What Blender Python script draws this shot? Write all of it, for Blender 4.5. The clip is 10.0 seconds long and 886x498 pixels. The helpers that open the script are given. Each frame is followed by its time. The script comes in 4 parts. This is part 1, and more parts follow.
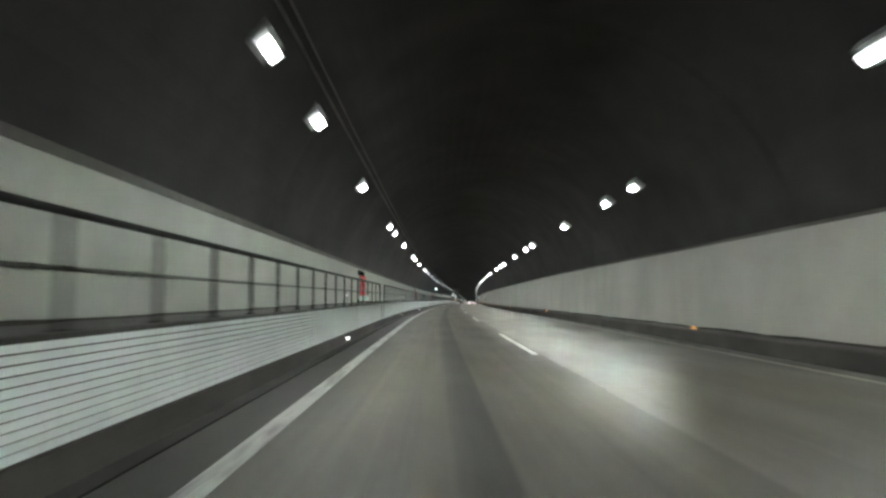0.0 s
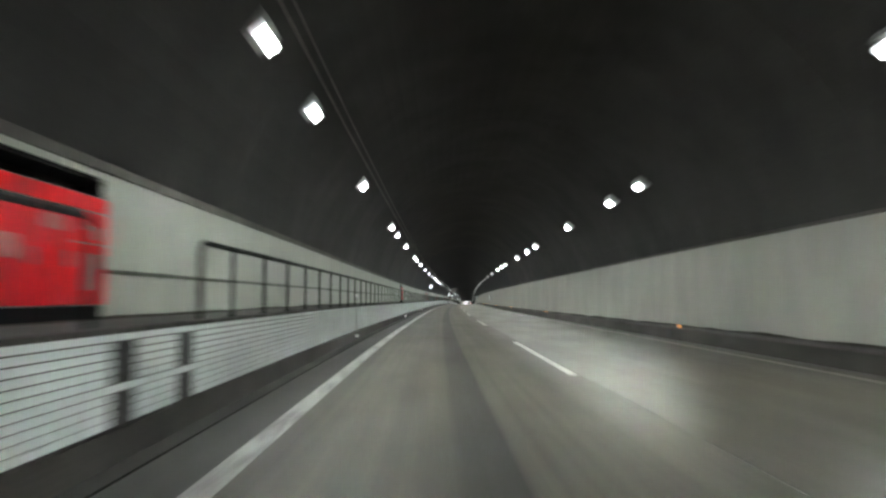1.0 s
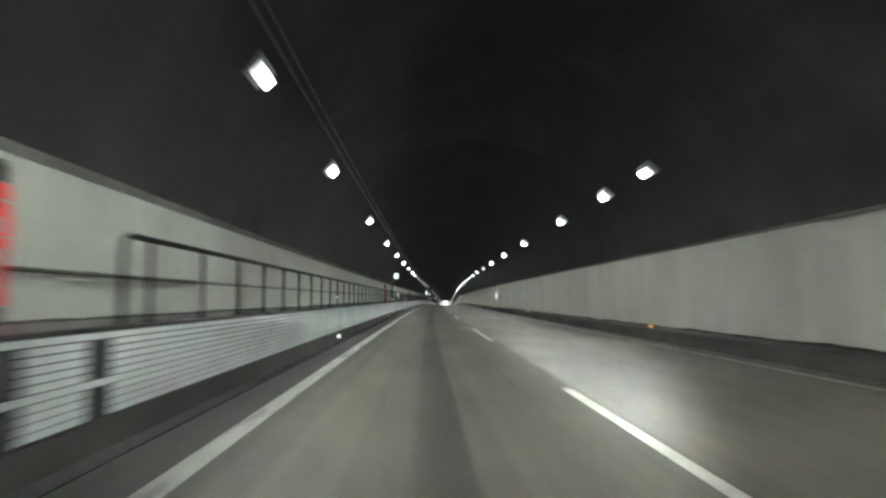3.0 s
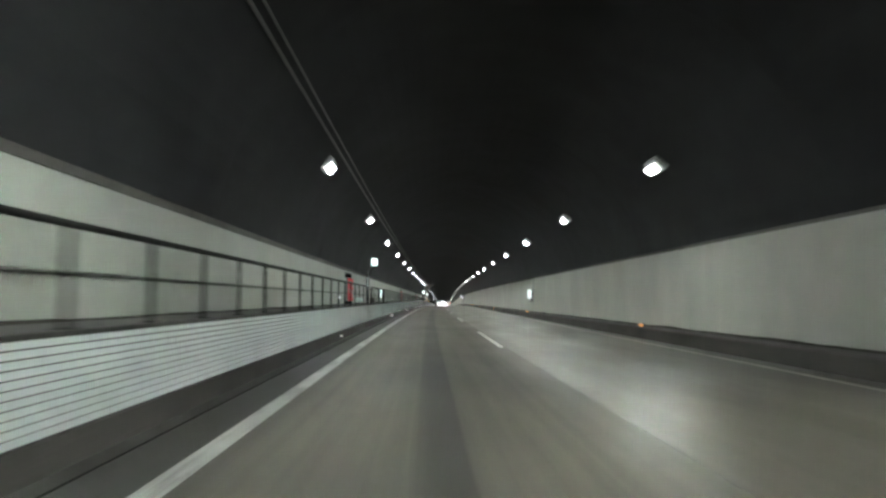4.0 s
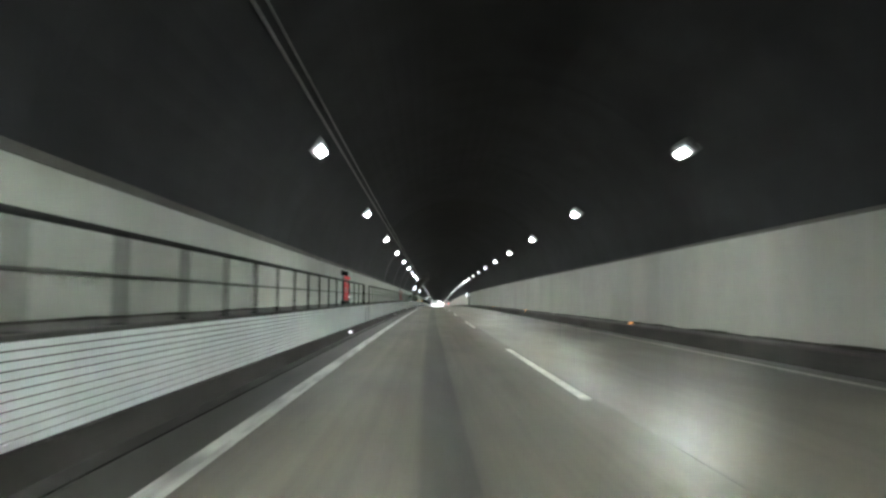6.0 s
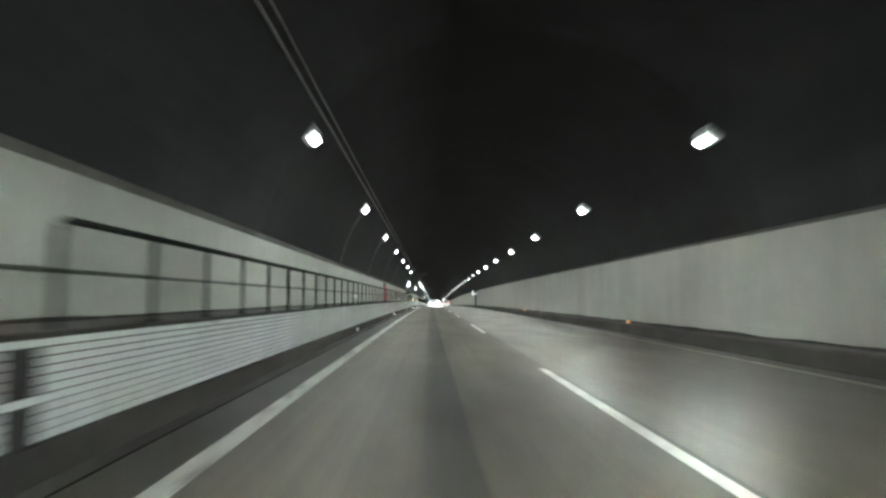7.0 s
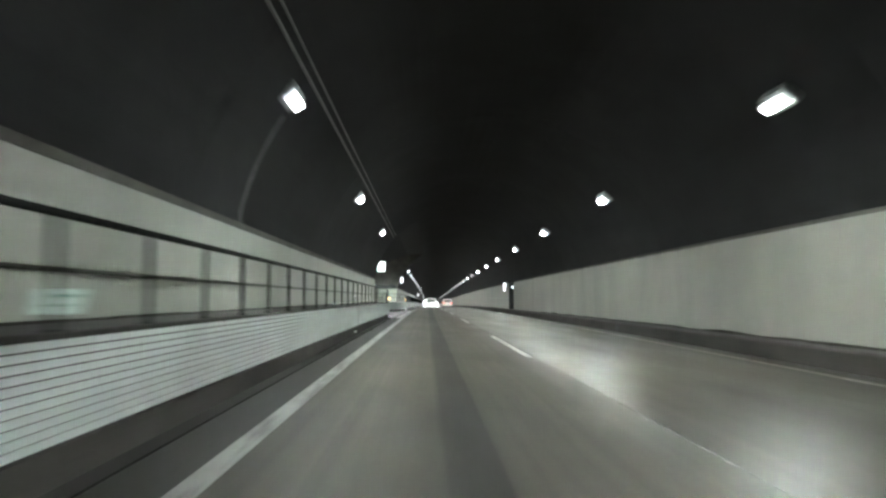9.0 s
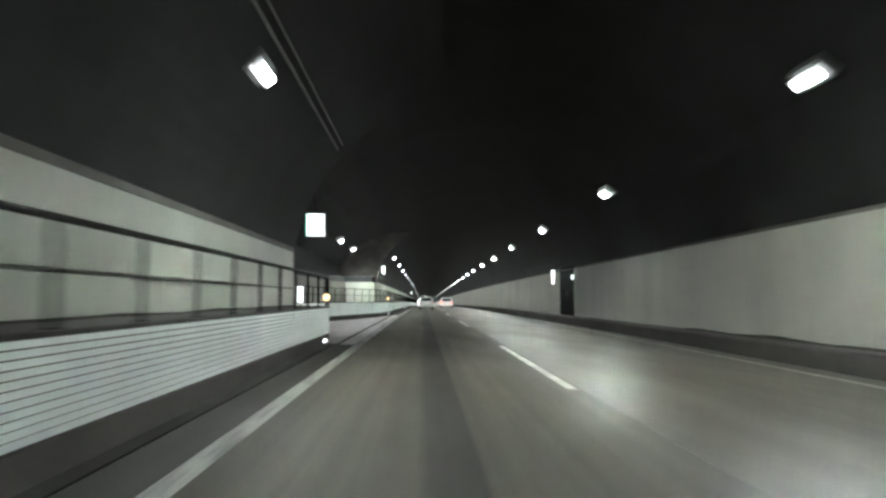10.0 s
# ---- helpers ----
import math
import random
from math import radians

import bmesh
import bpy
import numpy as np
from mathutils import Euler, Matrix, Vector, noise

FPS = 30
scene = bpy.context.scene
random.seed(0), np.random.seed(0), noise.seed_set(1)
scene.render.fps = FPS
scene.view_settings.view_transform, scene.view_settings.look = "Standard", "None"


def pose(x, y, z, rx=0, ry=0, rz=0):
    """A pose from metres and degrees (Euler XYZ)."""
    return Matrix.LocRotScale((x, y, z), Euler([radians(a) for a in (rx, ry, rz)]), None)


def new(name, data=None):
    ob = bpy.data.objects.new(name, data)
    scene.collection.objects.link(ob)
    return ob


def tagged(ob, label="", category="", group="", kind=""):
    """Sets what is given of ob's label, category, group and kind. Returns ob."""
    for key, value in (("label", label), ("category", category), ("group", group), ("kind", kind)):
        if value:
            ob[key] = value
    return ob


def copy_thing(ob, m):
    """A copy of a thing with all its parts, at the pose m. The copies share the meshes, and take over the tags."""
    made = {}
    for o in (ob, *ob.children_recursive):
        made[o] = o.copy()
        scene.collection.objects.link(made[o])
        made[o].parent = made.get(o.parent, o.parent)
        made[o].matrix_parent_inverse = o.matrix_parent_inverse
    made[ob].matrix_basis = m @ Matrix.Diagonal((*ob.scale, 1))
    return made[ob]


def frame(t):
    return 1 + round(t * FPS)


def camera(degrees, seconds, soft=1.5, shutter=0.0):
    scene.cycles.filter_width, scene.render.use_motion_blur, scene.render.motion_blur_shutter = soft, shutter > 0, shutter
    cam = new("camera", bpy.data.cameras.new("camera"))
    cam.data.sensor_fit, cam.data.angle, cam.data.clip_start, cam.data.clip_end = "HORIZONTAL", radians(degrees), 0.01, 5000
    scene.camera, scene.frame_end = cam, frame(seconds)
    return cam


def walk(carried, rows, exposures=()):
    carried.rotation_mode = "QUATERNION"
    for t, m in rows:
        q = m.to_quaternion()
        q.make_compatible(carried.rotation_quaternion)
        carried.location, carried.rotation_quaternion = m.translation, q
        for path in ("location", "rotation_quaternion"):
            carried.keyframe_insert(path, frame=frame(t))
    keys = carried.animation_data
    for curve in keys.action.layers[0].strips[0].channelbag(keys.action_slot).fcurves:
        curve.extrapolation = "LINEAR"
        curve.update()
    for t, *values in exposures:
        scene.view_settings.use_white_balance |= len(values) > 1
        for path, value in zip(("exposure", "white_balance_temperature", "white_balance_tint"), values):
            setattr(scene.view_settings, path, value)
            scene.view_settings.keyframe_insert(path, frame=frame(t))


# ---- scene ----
# The road runs along a gently bending line. s: metres along it, u: metres to the
# right of the middle of the near lane, z: metres above the road surface.
KN = (-20, 30, 43, 56, 60, 120, 180, 240, 300, 345, 440)
KX = (2.97, 2.876, 7.47, 2.828, 2.82, 2.8, 1.4, 0.37, 0.75, 0.0, -0.33)
KZ = (0.044, 0.253, -3.92, 0.362, 0.379, 0.025, -0.391, -0.812, -0.72, -0.6, -0.345)
GRID = np.arange(-120, 1400, 2.0)


def integrate(k):
    bend = np.cumsum(np.interp(GRID, KN, k) * 1e-4) * 2
    bend -= np.interp(0, GRID, bend)
    off = np.cumsum(bend) * 2
    return off - np.interp(0, GRID, off), bend


ROAD_X, ROAD_H = integrate(KX)
ROAD_Z, _ = integrate(KZ)


def at(s, u, z):
    h = np.interp(s, GRID, ROAD_H)
    return Vector((np.interp(s, GRID, ROAD_X) + u * math.cos(h), s - u * math.sin(h), z + np.interp(s, GRID, ROAD_Z)))


def stand(s, u=0.0, z=0.0, turn=0.0):
    """The pose of a thing at (s, u, z): its x to the right, its y along the road."""
    h = float(np.interp(s, GRID, ROAD_H))
    return Matrix.Translation(at(s, u, z)) @ pose(0, 0, 0, 0, 0, turn - math.degrees(h))


# ---- camera ----
cam = camera(64.45, 10.0, soft=2.7, shutter=0.4)
DRIVE = (  # seconds, s, u, z, degrees to the right, degrees up
    (0.0, 0, -0.314, 1.16, 0.779, 3.968),
    (0.5, 11.76, -0.346, 1.165, 0.935, 4.015),
    (1.0, 23.82, -0.358, 1.165, 1.22, 3.96),
    (1.5, 36.54, -0.348, 1.168, 1.79, 3.89),
    (2.0, 49.08, -0.293, 1.161, 2.28, 3.879),
    (2.5, 61.28, -0.19, 1.16, 2.828, 3.882),
    (4.0, 97.33, -0.1, 1.164, 3.442, 3.933),
    (4.5, 109.52, -0.115, 1.168, 3.55, 3.909),
    (5.0, 121.69, -0.151, 1.158, 3.686, 3.903),
    (5.5, 133.97, -0.132, 1.163, 3.835, 3.888),
    (7.0, 170.85, -0.143, 1.165, 4.2, 3.76),
    (7.5, 183.35, -0.228, 1.166, 4.241, 3.742),
    (8.0, 195.64, -0.325, 1.164, 4.253, 3.712),
    (8.5, 208.07, -0.315, 1.158, 4.303, 3.685),
    (9.0, 220.58, -0.308, 1.165, 4.655, 3.615),
    (9.5, 232.92, -0.223, 1.169, 4.854, 3.563),
    (10.0, 245.46, -0.185, 1.163, 5.068, 3.48),
)
walk(cam, [(t, Matrix.Translation(at(s, u, z)) @ pose(0, 0, 0, 90 + up, 0, -right)) for t, s, u, z, right, up in DRIVE],
     exposures=[(0.0, -0.1, 6480, 10), (1.0, -0.04, 6480, 10), (2.5, -0.1, 6480, 10), (4.0, 0.3, 6430, 9), (5.5, 0.5, 6420, 9), (7.5, 0.55, 6420, 9), (10.0, 0.65, 6400, 9)])

# ---- world and exposure ----
world = bpy.data.worlds.new("world")
scene.world = world
world.use_nodes = True
sky = world.node_tree.nodes.new("ShaderNodeTexSky")
sky.sky_type, sky.sun_disc = "NISHITA", False
sky.sun_elevation, sky.sun_rotation = radians(40), radians(20)
world.node_tree.nodes["Background"].inputs[1].default_value = 0.12
world.node_tree.links.new(sky.outputs[0], world.node_tree.nodes["Background"].inputs[0])
sun = new("sun", bpy.data.lights.new("sun", "SUN"))
sun.data.energy, sun.data.angle, sun.data.color = 1.2, radians(12), (1.0, 0.96, 0.9)
sun.matrix_world = pose(0, 0, 60, 50, 0, 160)

LAMP_POWER = 800.0
S0, S1 = -60.0, 675.0          # the tunnel's two ends
WALL_L, WALL_R = -3.45, 6.72   # faces of the upper walls
FACE_L = -2.57                 # face of the walkway's slatted front
KERB_R = 6.25
MID, VAULT_Z, VAULT_R = 1.63, 1.42, 5.22
BAY0, BAY1 = 263.7, 295.0      # the emergency bay


# ---- materials ----
def mat(name, color, rough=0.6, metal=0.0, var=0.15, scale=3.0, fine=60.0, bump=0.0, stain=0.0, stain_scale=0.5, stretch=(1, 1, 1), rnd=0.0, emit=0.0, spec=0.5, rough_var=0.0):
    m = bpy.data.materials.new(name)
    m.use_nodes = True
    n, l = m.node_tree.nodes, m.node_tree.links
    b = n["Principled BSDF"]
    b.inputs["Roughness"].default_value, b.inputs["Metallic"].default_value = rough, metal
    b.inputs["Specular IOR Level"].default_value = spec
    geo = n.new("ShaderNodeTexCoord")
    mp = n.new("ShaderNodeMapping")
    mp.inputs["Scale"].default_value = stretch
    l.new(geo.outputs["Object"], mp.inputs[0])

    def noise_tex(sc, detail=4):
        t = n.new("ShaderNodeTexNoise")
        t.inputs["Scale"].default_value, t.inputs["Detail"].default_value = sc, detail
        l.new(mp.outputs[0], t.inputs["Vector"])
        return t.outputs[0]

    def ramp(src, lo, hi):
        r = n.new("ShaderNodeMapRange")
        r.inputs[1].default_value, r.inputs[2].default_value = 0.3, 0.7
        r.inputs[3].default_value, r.inputs[4].default_value = lo, hi
        l.new(src, r.inputs[0])
        return r.outputs[0]

    def times(a, c):
        q = n.new("ShaderNodeMath")
        q.operation = "MULTIPLY"
        l.new(a, q.inputs[0]), l.new(c, q.inputs[1])
        return q.outputs[0]

    grain = noise_tex(fine, 3)
    value = times(ramp(noise_tex(scale), 1 - var, 1 + var), ramp(grain, 1 - var * 0.6, 1 + var * 0.6))
    if stain:
        value = times(value, ramp(noise_tex(stain_scale, 6), 1 - stain, 1 + stain * 0.4))
    if rnd:
        info = n.new("ShaderNodeObjectInfo")
        r = n.new("ShaderNodeMapRange")
        r.inputs[3].default_value, r.inputs[4].default_value = 1 - rnd, 1 + rnd
        l.new(info.outputs["Random"], r.inputs[0])
        value = times(value, r.outputs[0])
    mix = n.new("ShaderNodeVectorMath")
    mix.operation = "SCALE"
    mix.inputs[0].default_value = color
    l.new(value, mix.inputs["Scale"])
    l.new(mix.outputs[0], b.inputs["Base Color"])
    if rough_var:
        l.new(ramp(noise_tex(scale * 0.7), rough - rough_var, rough + rough_var), b.inputs["Roughness"])
    if bump:
        bp = n.new("ShaderNodeBump")
        bp.inputs["Strength"].default_value, bp.inputs["Distance"].default_value = 0.6, bump
        l.new(grain, bp.inputs["Height"])
        l.new(bp.outputs[0], b.inputs["Normal"])
    if emit:
        b.inputs["Emission Color"].default_value = (*color, 1)
        b.inputs["Emission Strength"].default_value = emit
    return m


def worn_paint():
    """White line paint that the traffic has rubbed through to the asphalt in long ragged patches."""
    m = mat("worn_road_paint", (0.29, 0.285, 0.265), 0.45, var=0.12, scale=4, fine=70, bump=0.002, stain=0.35, stain_scale=0.55)
    n, l = m.node_tree.nodes, m.node_tree.links
    b = n["Principled BSDF"]
    geo = n.new("ShaderNodeTexCoord")
    mp = n.new("ShaderNodeMapping")
    mp.inputs["Scale"].default_value = (4.0, 0.6, 1.0)
    l.new(geo.outputs["Object"], mp.inputs[0])
    chips = n.new("ShaderNodeTexNoise")
    chips.inputs["Scale"].default_value, chips.inputs["Detail"].default_value, chips.inputs["Roughness"].default_value = 0.9, 9, 0.72
    l.new(mp.outputs[0], chips.inputs["Vector"])
    cover = n.new("ShaderNodeMapRange")
    cover.inputs[1].default_value, cover.inputs[2].default_value = 0.4, 0.52
    cover.inputs[3].default_value, cover.inputs[4].default_value = 0.12, 1.0
    l.new(chips.outputs[0], cover.inputs[0])
    blend = n.new("ShaderNodeMix")
    blend.data_type = "RGBA"
    blend.inputs[6].default_value = (0.045, 0.042, 0.037, 1)
    l.new(cover.outputs[0], blend.inputs[0])
    l.new(b.inputs["Base Color"].links[0].from_socket, blend.inputs[7])
    l.new(blend.outputs[2], b.inputs["Base Color"])
    return m


def road_mat():
    """Asphalt with polished wheel tracks and a dark oily strip along the middle of each lane. UV: u metres, s metres."""
    m = mat("asphalt", (0.0735, 0.0655, 0.051), 0.36, spec=0.3, var=0.18, scale=1.2, fine=90, bump=0.004, stain=0.14, stain_scale=0.35, stretch=(1, 0.25, 1), rough_var=0.045)
    n, l = m.node_tree.nodes, m.node_tree.links
    b = n["Principled BSDF"]
    uv = n.new("ShaderNodeUVMap")
    sep = n.new("ShaderNodeSeparateXYZ")
    l.new(uv.outputs[0], sep.inputs[0])
    wob = n.new("ShaderNodeTexNoise")
    wob.inputs["Scale"].default_value = 0.12
    add = n.new("ShaderNodeMath")
    add.operation = "MULTIPLY_ADD"
    add.inputs[1].default_value = 0.06
    l.new(uv.outputs[0], wob.inputs["Vector"])
    l.new(wob.outputs[0], add.inputs[0]), l.new(sep.outputs[0], add.inputs[2])
    curve = n.new("ShaderNodeMapRange")
    curve.inputs[1].default_value, curve.inputs[2].default_value = -3.0, 7.0
    l.new(add.outputs[0], curve.inputs[0])
    r = n.new("ShaderNodeValToRGB")
    r.color_ramp.interpolation = "EASE"
    stops = ((-3.0, 0.2), (-2.2, 0.23), (-1.9, 0.28), (-1.6, 0.78), (-1.0, 1.12), (-0.22, 1.04), (-0.12, 0.5), (0.0, 0.36), (0.21, 0.28), (0.27, 0.96), (0.6, 1.1), (1.3, 1.1), (1.7, 0.92), (2.3, 1.1), (3.2, 1.05), (3.6, 0.85), (4.1, 1.1), (5.0, 1.05), (5.6, 0.8), (5.9, 0.25))
    ramp = r.color_ramp.elements
    ramp.remove(ramp[1])
    ramp[0].position, ramp[0].color = 0.0, (stops[0][1] / 1.2,) * 3 + (1,)
    for u, v in stops[1:]:
        ramp.new((u + 0.03 + 3) / 10).color = (v / 1.2,) * 3 + (1,)
    l.new(curve.outputs[0], r.inputs[0])
    old = b.inputs["Base Color"].links[0].from_socket
    mul = n.new("ShaderNodeVectorMath")
    mul.operation = "MULTIPLY"
    l.new(old, mul.inputs[0]), l.new(r.outputs[0], mul.inputs[1])
    # long faint streaks left by the traffic
    far = n.new("ShaderNodeMapping")
    far.inputs["Scale"].default_value = (6.0, 0.05, 1.0)
    l.new(uv.outputs[0], far.inputs[0])
    streak = n.new("ShaderNodeTexNoise")
    streak.inputs["Scale"].default_value, streak.inputs["Detail"].default_value = 1.0, 5
    l.new(far.outputs[0], streak.inputs["Vector"])
    tone = n.new("ShaderNodeMapRange")
    tone.inputs[1].default_value, tone.inputs[2].default_value = 0.3, 0.7
    tone.inputs[3].default_value, tone.inputs[4].default_value = 0.98, 1.42
    l.new(streak.outputs[0], tone.inputs[0])
    up = n.new("ShaderNodeVectorMath")
    up.operation = "SCALE"
    l.new(tone.outputs[0], up.inputs["Scale"])
    l.new(mul.outputs[0], up.inputs[0])
    l.new(up.outputs[0], b.inputs["Base Color"])
    # The near lane is rough, the far lane and the edges are polished in patches.
    dull = n.new("ShaderNodeValToRGB")
    dull.color_ramp.interpolation = "EASE"
    e = dull.color_ramp.elements
    e[0].position, e[0].color = 0.08, (0.35, 0.35, 0.35, 1)
    e[1].position, e[1].color = 0.23, (0.27, 0.27, 0.27, 1)
    e.new(0.4).color = (0.25, 0.25, 0.25, 1)
    e.new(0.484).color = (0.09, 0.09, 0.09, 1)
    e.new(0.49).color = (0, 0, 0, 1)
    l.new(curve.outputs[0], dull.inputs[0])
    rough = n.new("ShaderNodeMath")
    l.new(b.inputs["Roughness"].links[0].from_socket, rough.inputs[0]), l.new(dull.outputs[0], rough.inputs[1])
    l.new(rough.outputs[0], b.inputs["Roughness"])
    return m


ASPHALT = road_mat()
GUTTER = mat("gutter_concrete", (0.03, 0.028, 0.025), 0.9, spec=0.2, var=0.2, scale=2, fine=50, bump=0.004, stain=0.4, stain_scale=0.7, stretch=(1, 0.4, 1))
JOINT = mat("black_joint_tar", (0.021, 0.02, 0.019), 1.0, spec=0.0, var=0.2)
TAR = mat("tar_seam", (0.05, 0.047, 0.042), 0.42, var=0.2, scale=2, fine=30, bump=0.003, rough_var=0.1)
KERB = mat("sooty_concrete", (0.066, 0.06, 0.053), 0.9, var=0.2, scale=2, fine=40, bump=0.005, stain=0.4, stain_scale=0.6, stretch=(1, 0.4, 1))
LEDGE = mat("walkway_concrete", (0.054, 0.05, 0.044), 0.85, var=0.18, scale=2, fine=40, bump=0.004, stain=0.3, stretch=(1, 0.5, 1))
# One vault in three tones: the steps stand in for fading lamp haze.
SOOT_LIFTED = mat("brown_sooty_lining_lifted", (0.034, 0.0325, 0.0305), 0.85, var=0.25, scale=0.8, fine=18, bump=0.006, stain=0.45, stain_scale=0.25)
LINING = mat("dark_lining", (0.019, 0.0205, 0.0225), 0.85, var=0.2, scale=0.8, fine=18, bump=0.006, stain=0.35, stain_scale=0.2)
LINING_DIMMED = mat("lining_dimmed", (0.0135, 0.0142, 0.0148), 0.85, var=0.22, scale=0.8, fine=18, bump=0.006, stain=0.4, stain_scale=0.2)
GRIT = mat("dark_grit", (0.05, 0.045, 0.038), 1.0, spec=0.1, var=0.3, scale=9, fine=70, bump=0.01, stain=0.4, stain_scale=2.0)
NOSING = mat("pale_kerb_edge", (0.085, 0.078, 0.07), 0.9, var=0.25, scale=3, fine=40, bump=0.005, stain=0.5, stain_scale=0.8, stretch=(1, 0.5, 1))
BAND = mat("bare_concrete_band", (0.13, 0.122, 0.11), 0.85, var=0.2, scale=1.5, fine=40, bump=0.004, stain=0.35, stretch=(1, 0.5, 1))
PANEL = mat("enamel_panel", (0.43, 0.447, 0.39), 0.45, var=0.04, scale=1.0, fine=8, stain=0.1, stain_scale=0.5, stretch=(1, 1, 0.35), rnd=0.015)
PANEL_R = mat("yellowed_enamel_panel", (0.44, 0.435, 0.385), 0.5, var=0.04, scale=1.0, fine=8, stain=0.12, stain_scale=0.5, stretch=(1, 1, 0.35), rnd=0.012)
SLAT = mat("painted_slat", (0.84, 0.9, 0.885), 0.5, var=0.04, scale=1.2, fine=25, bump=0.001, stain=0.1, stain_scale=0.8, rnd=0.03)
PAINT = mat("road_paint", (0.6, 0.59, 0.555), 0.4, var=0.2, scale=5, fine=40, bump=0.002, stain=0.42, stain_scale=1.6)
PAINTW = worn_paint()
PAINTR = mat("right_line_paint", (0.45, 0.435, 0.4), 0.6, var=0.15, scale=4, fine=70, bump=0.002, stain=0.25, stain_scale=1.2)
RAIL = mat("rail_steel", (0.012, 0.0135, 0.012), 0.65, spec=0.12, metal=0.0, var=0.2, scale=8, fine=40)
PIPE_AND_SHADOW = mat("weathered_pipe_and_shadow_line", (0.13, 0.137, 0.118), 0.6, spec=0.3, var=0.2, scale=8, fine=40)
STEEL = mat("galvanised_steel", (0.3, 0.31, 0.3), 0.45, metal=0.6, var=0.12, scale=6, fine=40)
GREY = mat("grey_cabinet_paint", (0.3, 0.31, 0.29), 0.5, var=0.06, scale=4, fine=30)
CABPAINT = mat("brown_cabinet_paint", (0.09, 0.085, 0.075), 0.6, var=0.12, scale=4, fine=30)
# Black of the doors; also carries the shade inside the hydrant niches.
DOOR_AND_SHADE = mat("black_door_paint_and_niche_shade", (0.008, 0.008, 0.009), 0.9, spec=0.1, var=0.2)
DARK = mat("dark_paint", (0.02, 0.02, 0.02), 0.6, var=0.2)
RED = mat("red_enamel", (0.86, 0.008, 0.018), 0.5, spec=0.25, var=0.06, scale=3, fine=30, stain=0.1)
WHITE = mat("white_plate", (0.85, 0.88, 0.86), 0.4, var=0.03)
PLATE = mat("pale_green_plate", (0.78, 0.93, 0.86), 0.4, var=0.04)
PLATE_GREY = mat("pale_grey_tray", (0.42, 0.4, 0.4), 0.5, var=0.06)
GREEN = mat("green_plate", (0.36, 0.56, 0.48), 0.4, var=0.04)
CABLE = mat("cable_sheath", (0.15, 0.15, 0.146), 0.5, var=0.15, scale=10)
CABLE_DARK = mat("dark_cable_sheath", (0.085, 0.078, 0.07), 0.65, var=0.3, scale=6, stain=0.4, stain_scale=0.8)
FEEDER = mat("bright_conduit", (0.15, 0.155, 0.15), 0.5, var=0.12, scale=10)
RIM = mat("frosted_lamp_rim", (0.5, 0.52, 0.52), 0.5, var=0.0, emit=1.3)
LENS = mat("lamp_lens", (0.93, 1.0, 0.95), 0.4, var=0.0, emit=LAMP_POWER)
SIGN_ON = mat("lit_sign_face", (0.92, 1.0, 0.98), 0.4, var=0.0, emit=1.6)
SIGN_GREEN = mat("lit_sign_green", (0.07, 0.58, 0.44), 0.4, var=0.0, emit=0.6)
GLASS_LIT = mat("lit_door_glass", (0.3, 0.37, 0.39), 0.25, var=0.08, emit=0.05)
PANEL_LIT = mat("lit_door_panel", (0.75, 0.86, 0.85), 0.4, var=0.02, emit=0.3)
DIM_GLOW = mat("faint_delineator_glow", (1.0, 0.98, 0.97), 0.3, var=0.0, emit=0.5)
LED_W = mat("white_delineator_light", (1.0, 0.97, 0.97), 0.3, var=0.0, emit=2.5)
BEACON = mat("amber_beacon_lens", (1.0, 0.66, 0.3), 0.3, var=0.0, emit=1.6)
LED_A = mat("amber_delineator_light", (1.0, 0.44, 0.11), 0.3, var=0.0, emit=1.1)
CARPAINT = mat("white_car_paint", (0.84, 0.85, 0.85), 0.25, var=0.02)
SILVER = mat("silver_car_paint", (0.68, 0.67, 0.67), 0.3, metal=0.4, var=0.02)
CARGLASS = mat("dark_car_glass", (0.015, 0.017, 0.02), 0.08, var=0.0)
TYRE = mat("tyre_rubber", (0.015, 0.015, 0.015), 0.8)
TAIL = mat("tail_lamp", (0.45, 0.04, 0.03), 0.3, var=0.0)
TAILHOT = mat("lit_tail_lamp", (1.0, 0.1, 0.05), 0.3, var=0.0, emit=2.2)
DAY = mat("daylight_haze", (1, 1, 1), 0.9, var=0.0, emit=2.5)
# Darker than the enamel of the bay's end panel.
BAYWALL = mat("dull_bay_wall", (0.2, 0.195, 0.175), 0.8, var=0.2, scale=1.5, fine=40, bump=0.003, stain=0.35, stain_scale=0.8, stretch=(1, 1, 0.3))
BAYFLOOR = mat("pale_bay_concrete", (0.48, 0.44, 0.43), 0.5, var=0.12, scale=2, fine=60, bump=0.003, stain=0.25, stretch=(1, 0.4, 1))
GROUND = mat("pale_ground", (0.25, 0.24, 0.21), 0.9, var=0.2, stain=0.2)


# ---- builders ----
def mesh_ob(name, verts, faces, material, parent=None, label="", smooth=False):
    me = bpy.data.meshes.new(name)
    me.from_pydata([tuple(v) for v in verts], [], faces)
    me.materials.append(material)
    if smooth:
        me.polygons.foreach_set("use_smooth", [True] * len(me.polygons))
    ob = new(name, me)
    if parent:
        ob.parent = parent
    return tagged(ob, label)


def part(name, bm, material, parent, label=""):
    me = bpy.data.meshes.new(name)
    bm.to_mesh(me)
    bm.free()
    me.materials.append(material)
    ob = new(name, me)
    if parent:
        ob.parent = parent
    return tagged(ob, label)


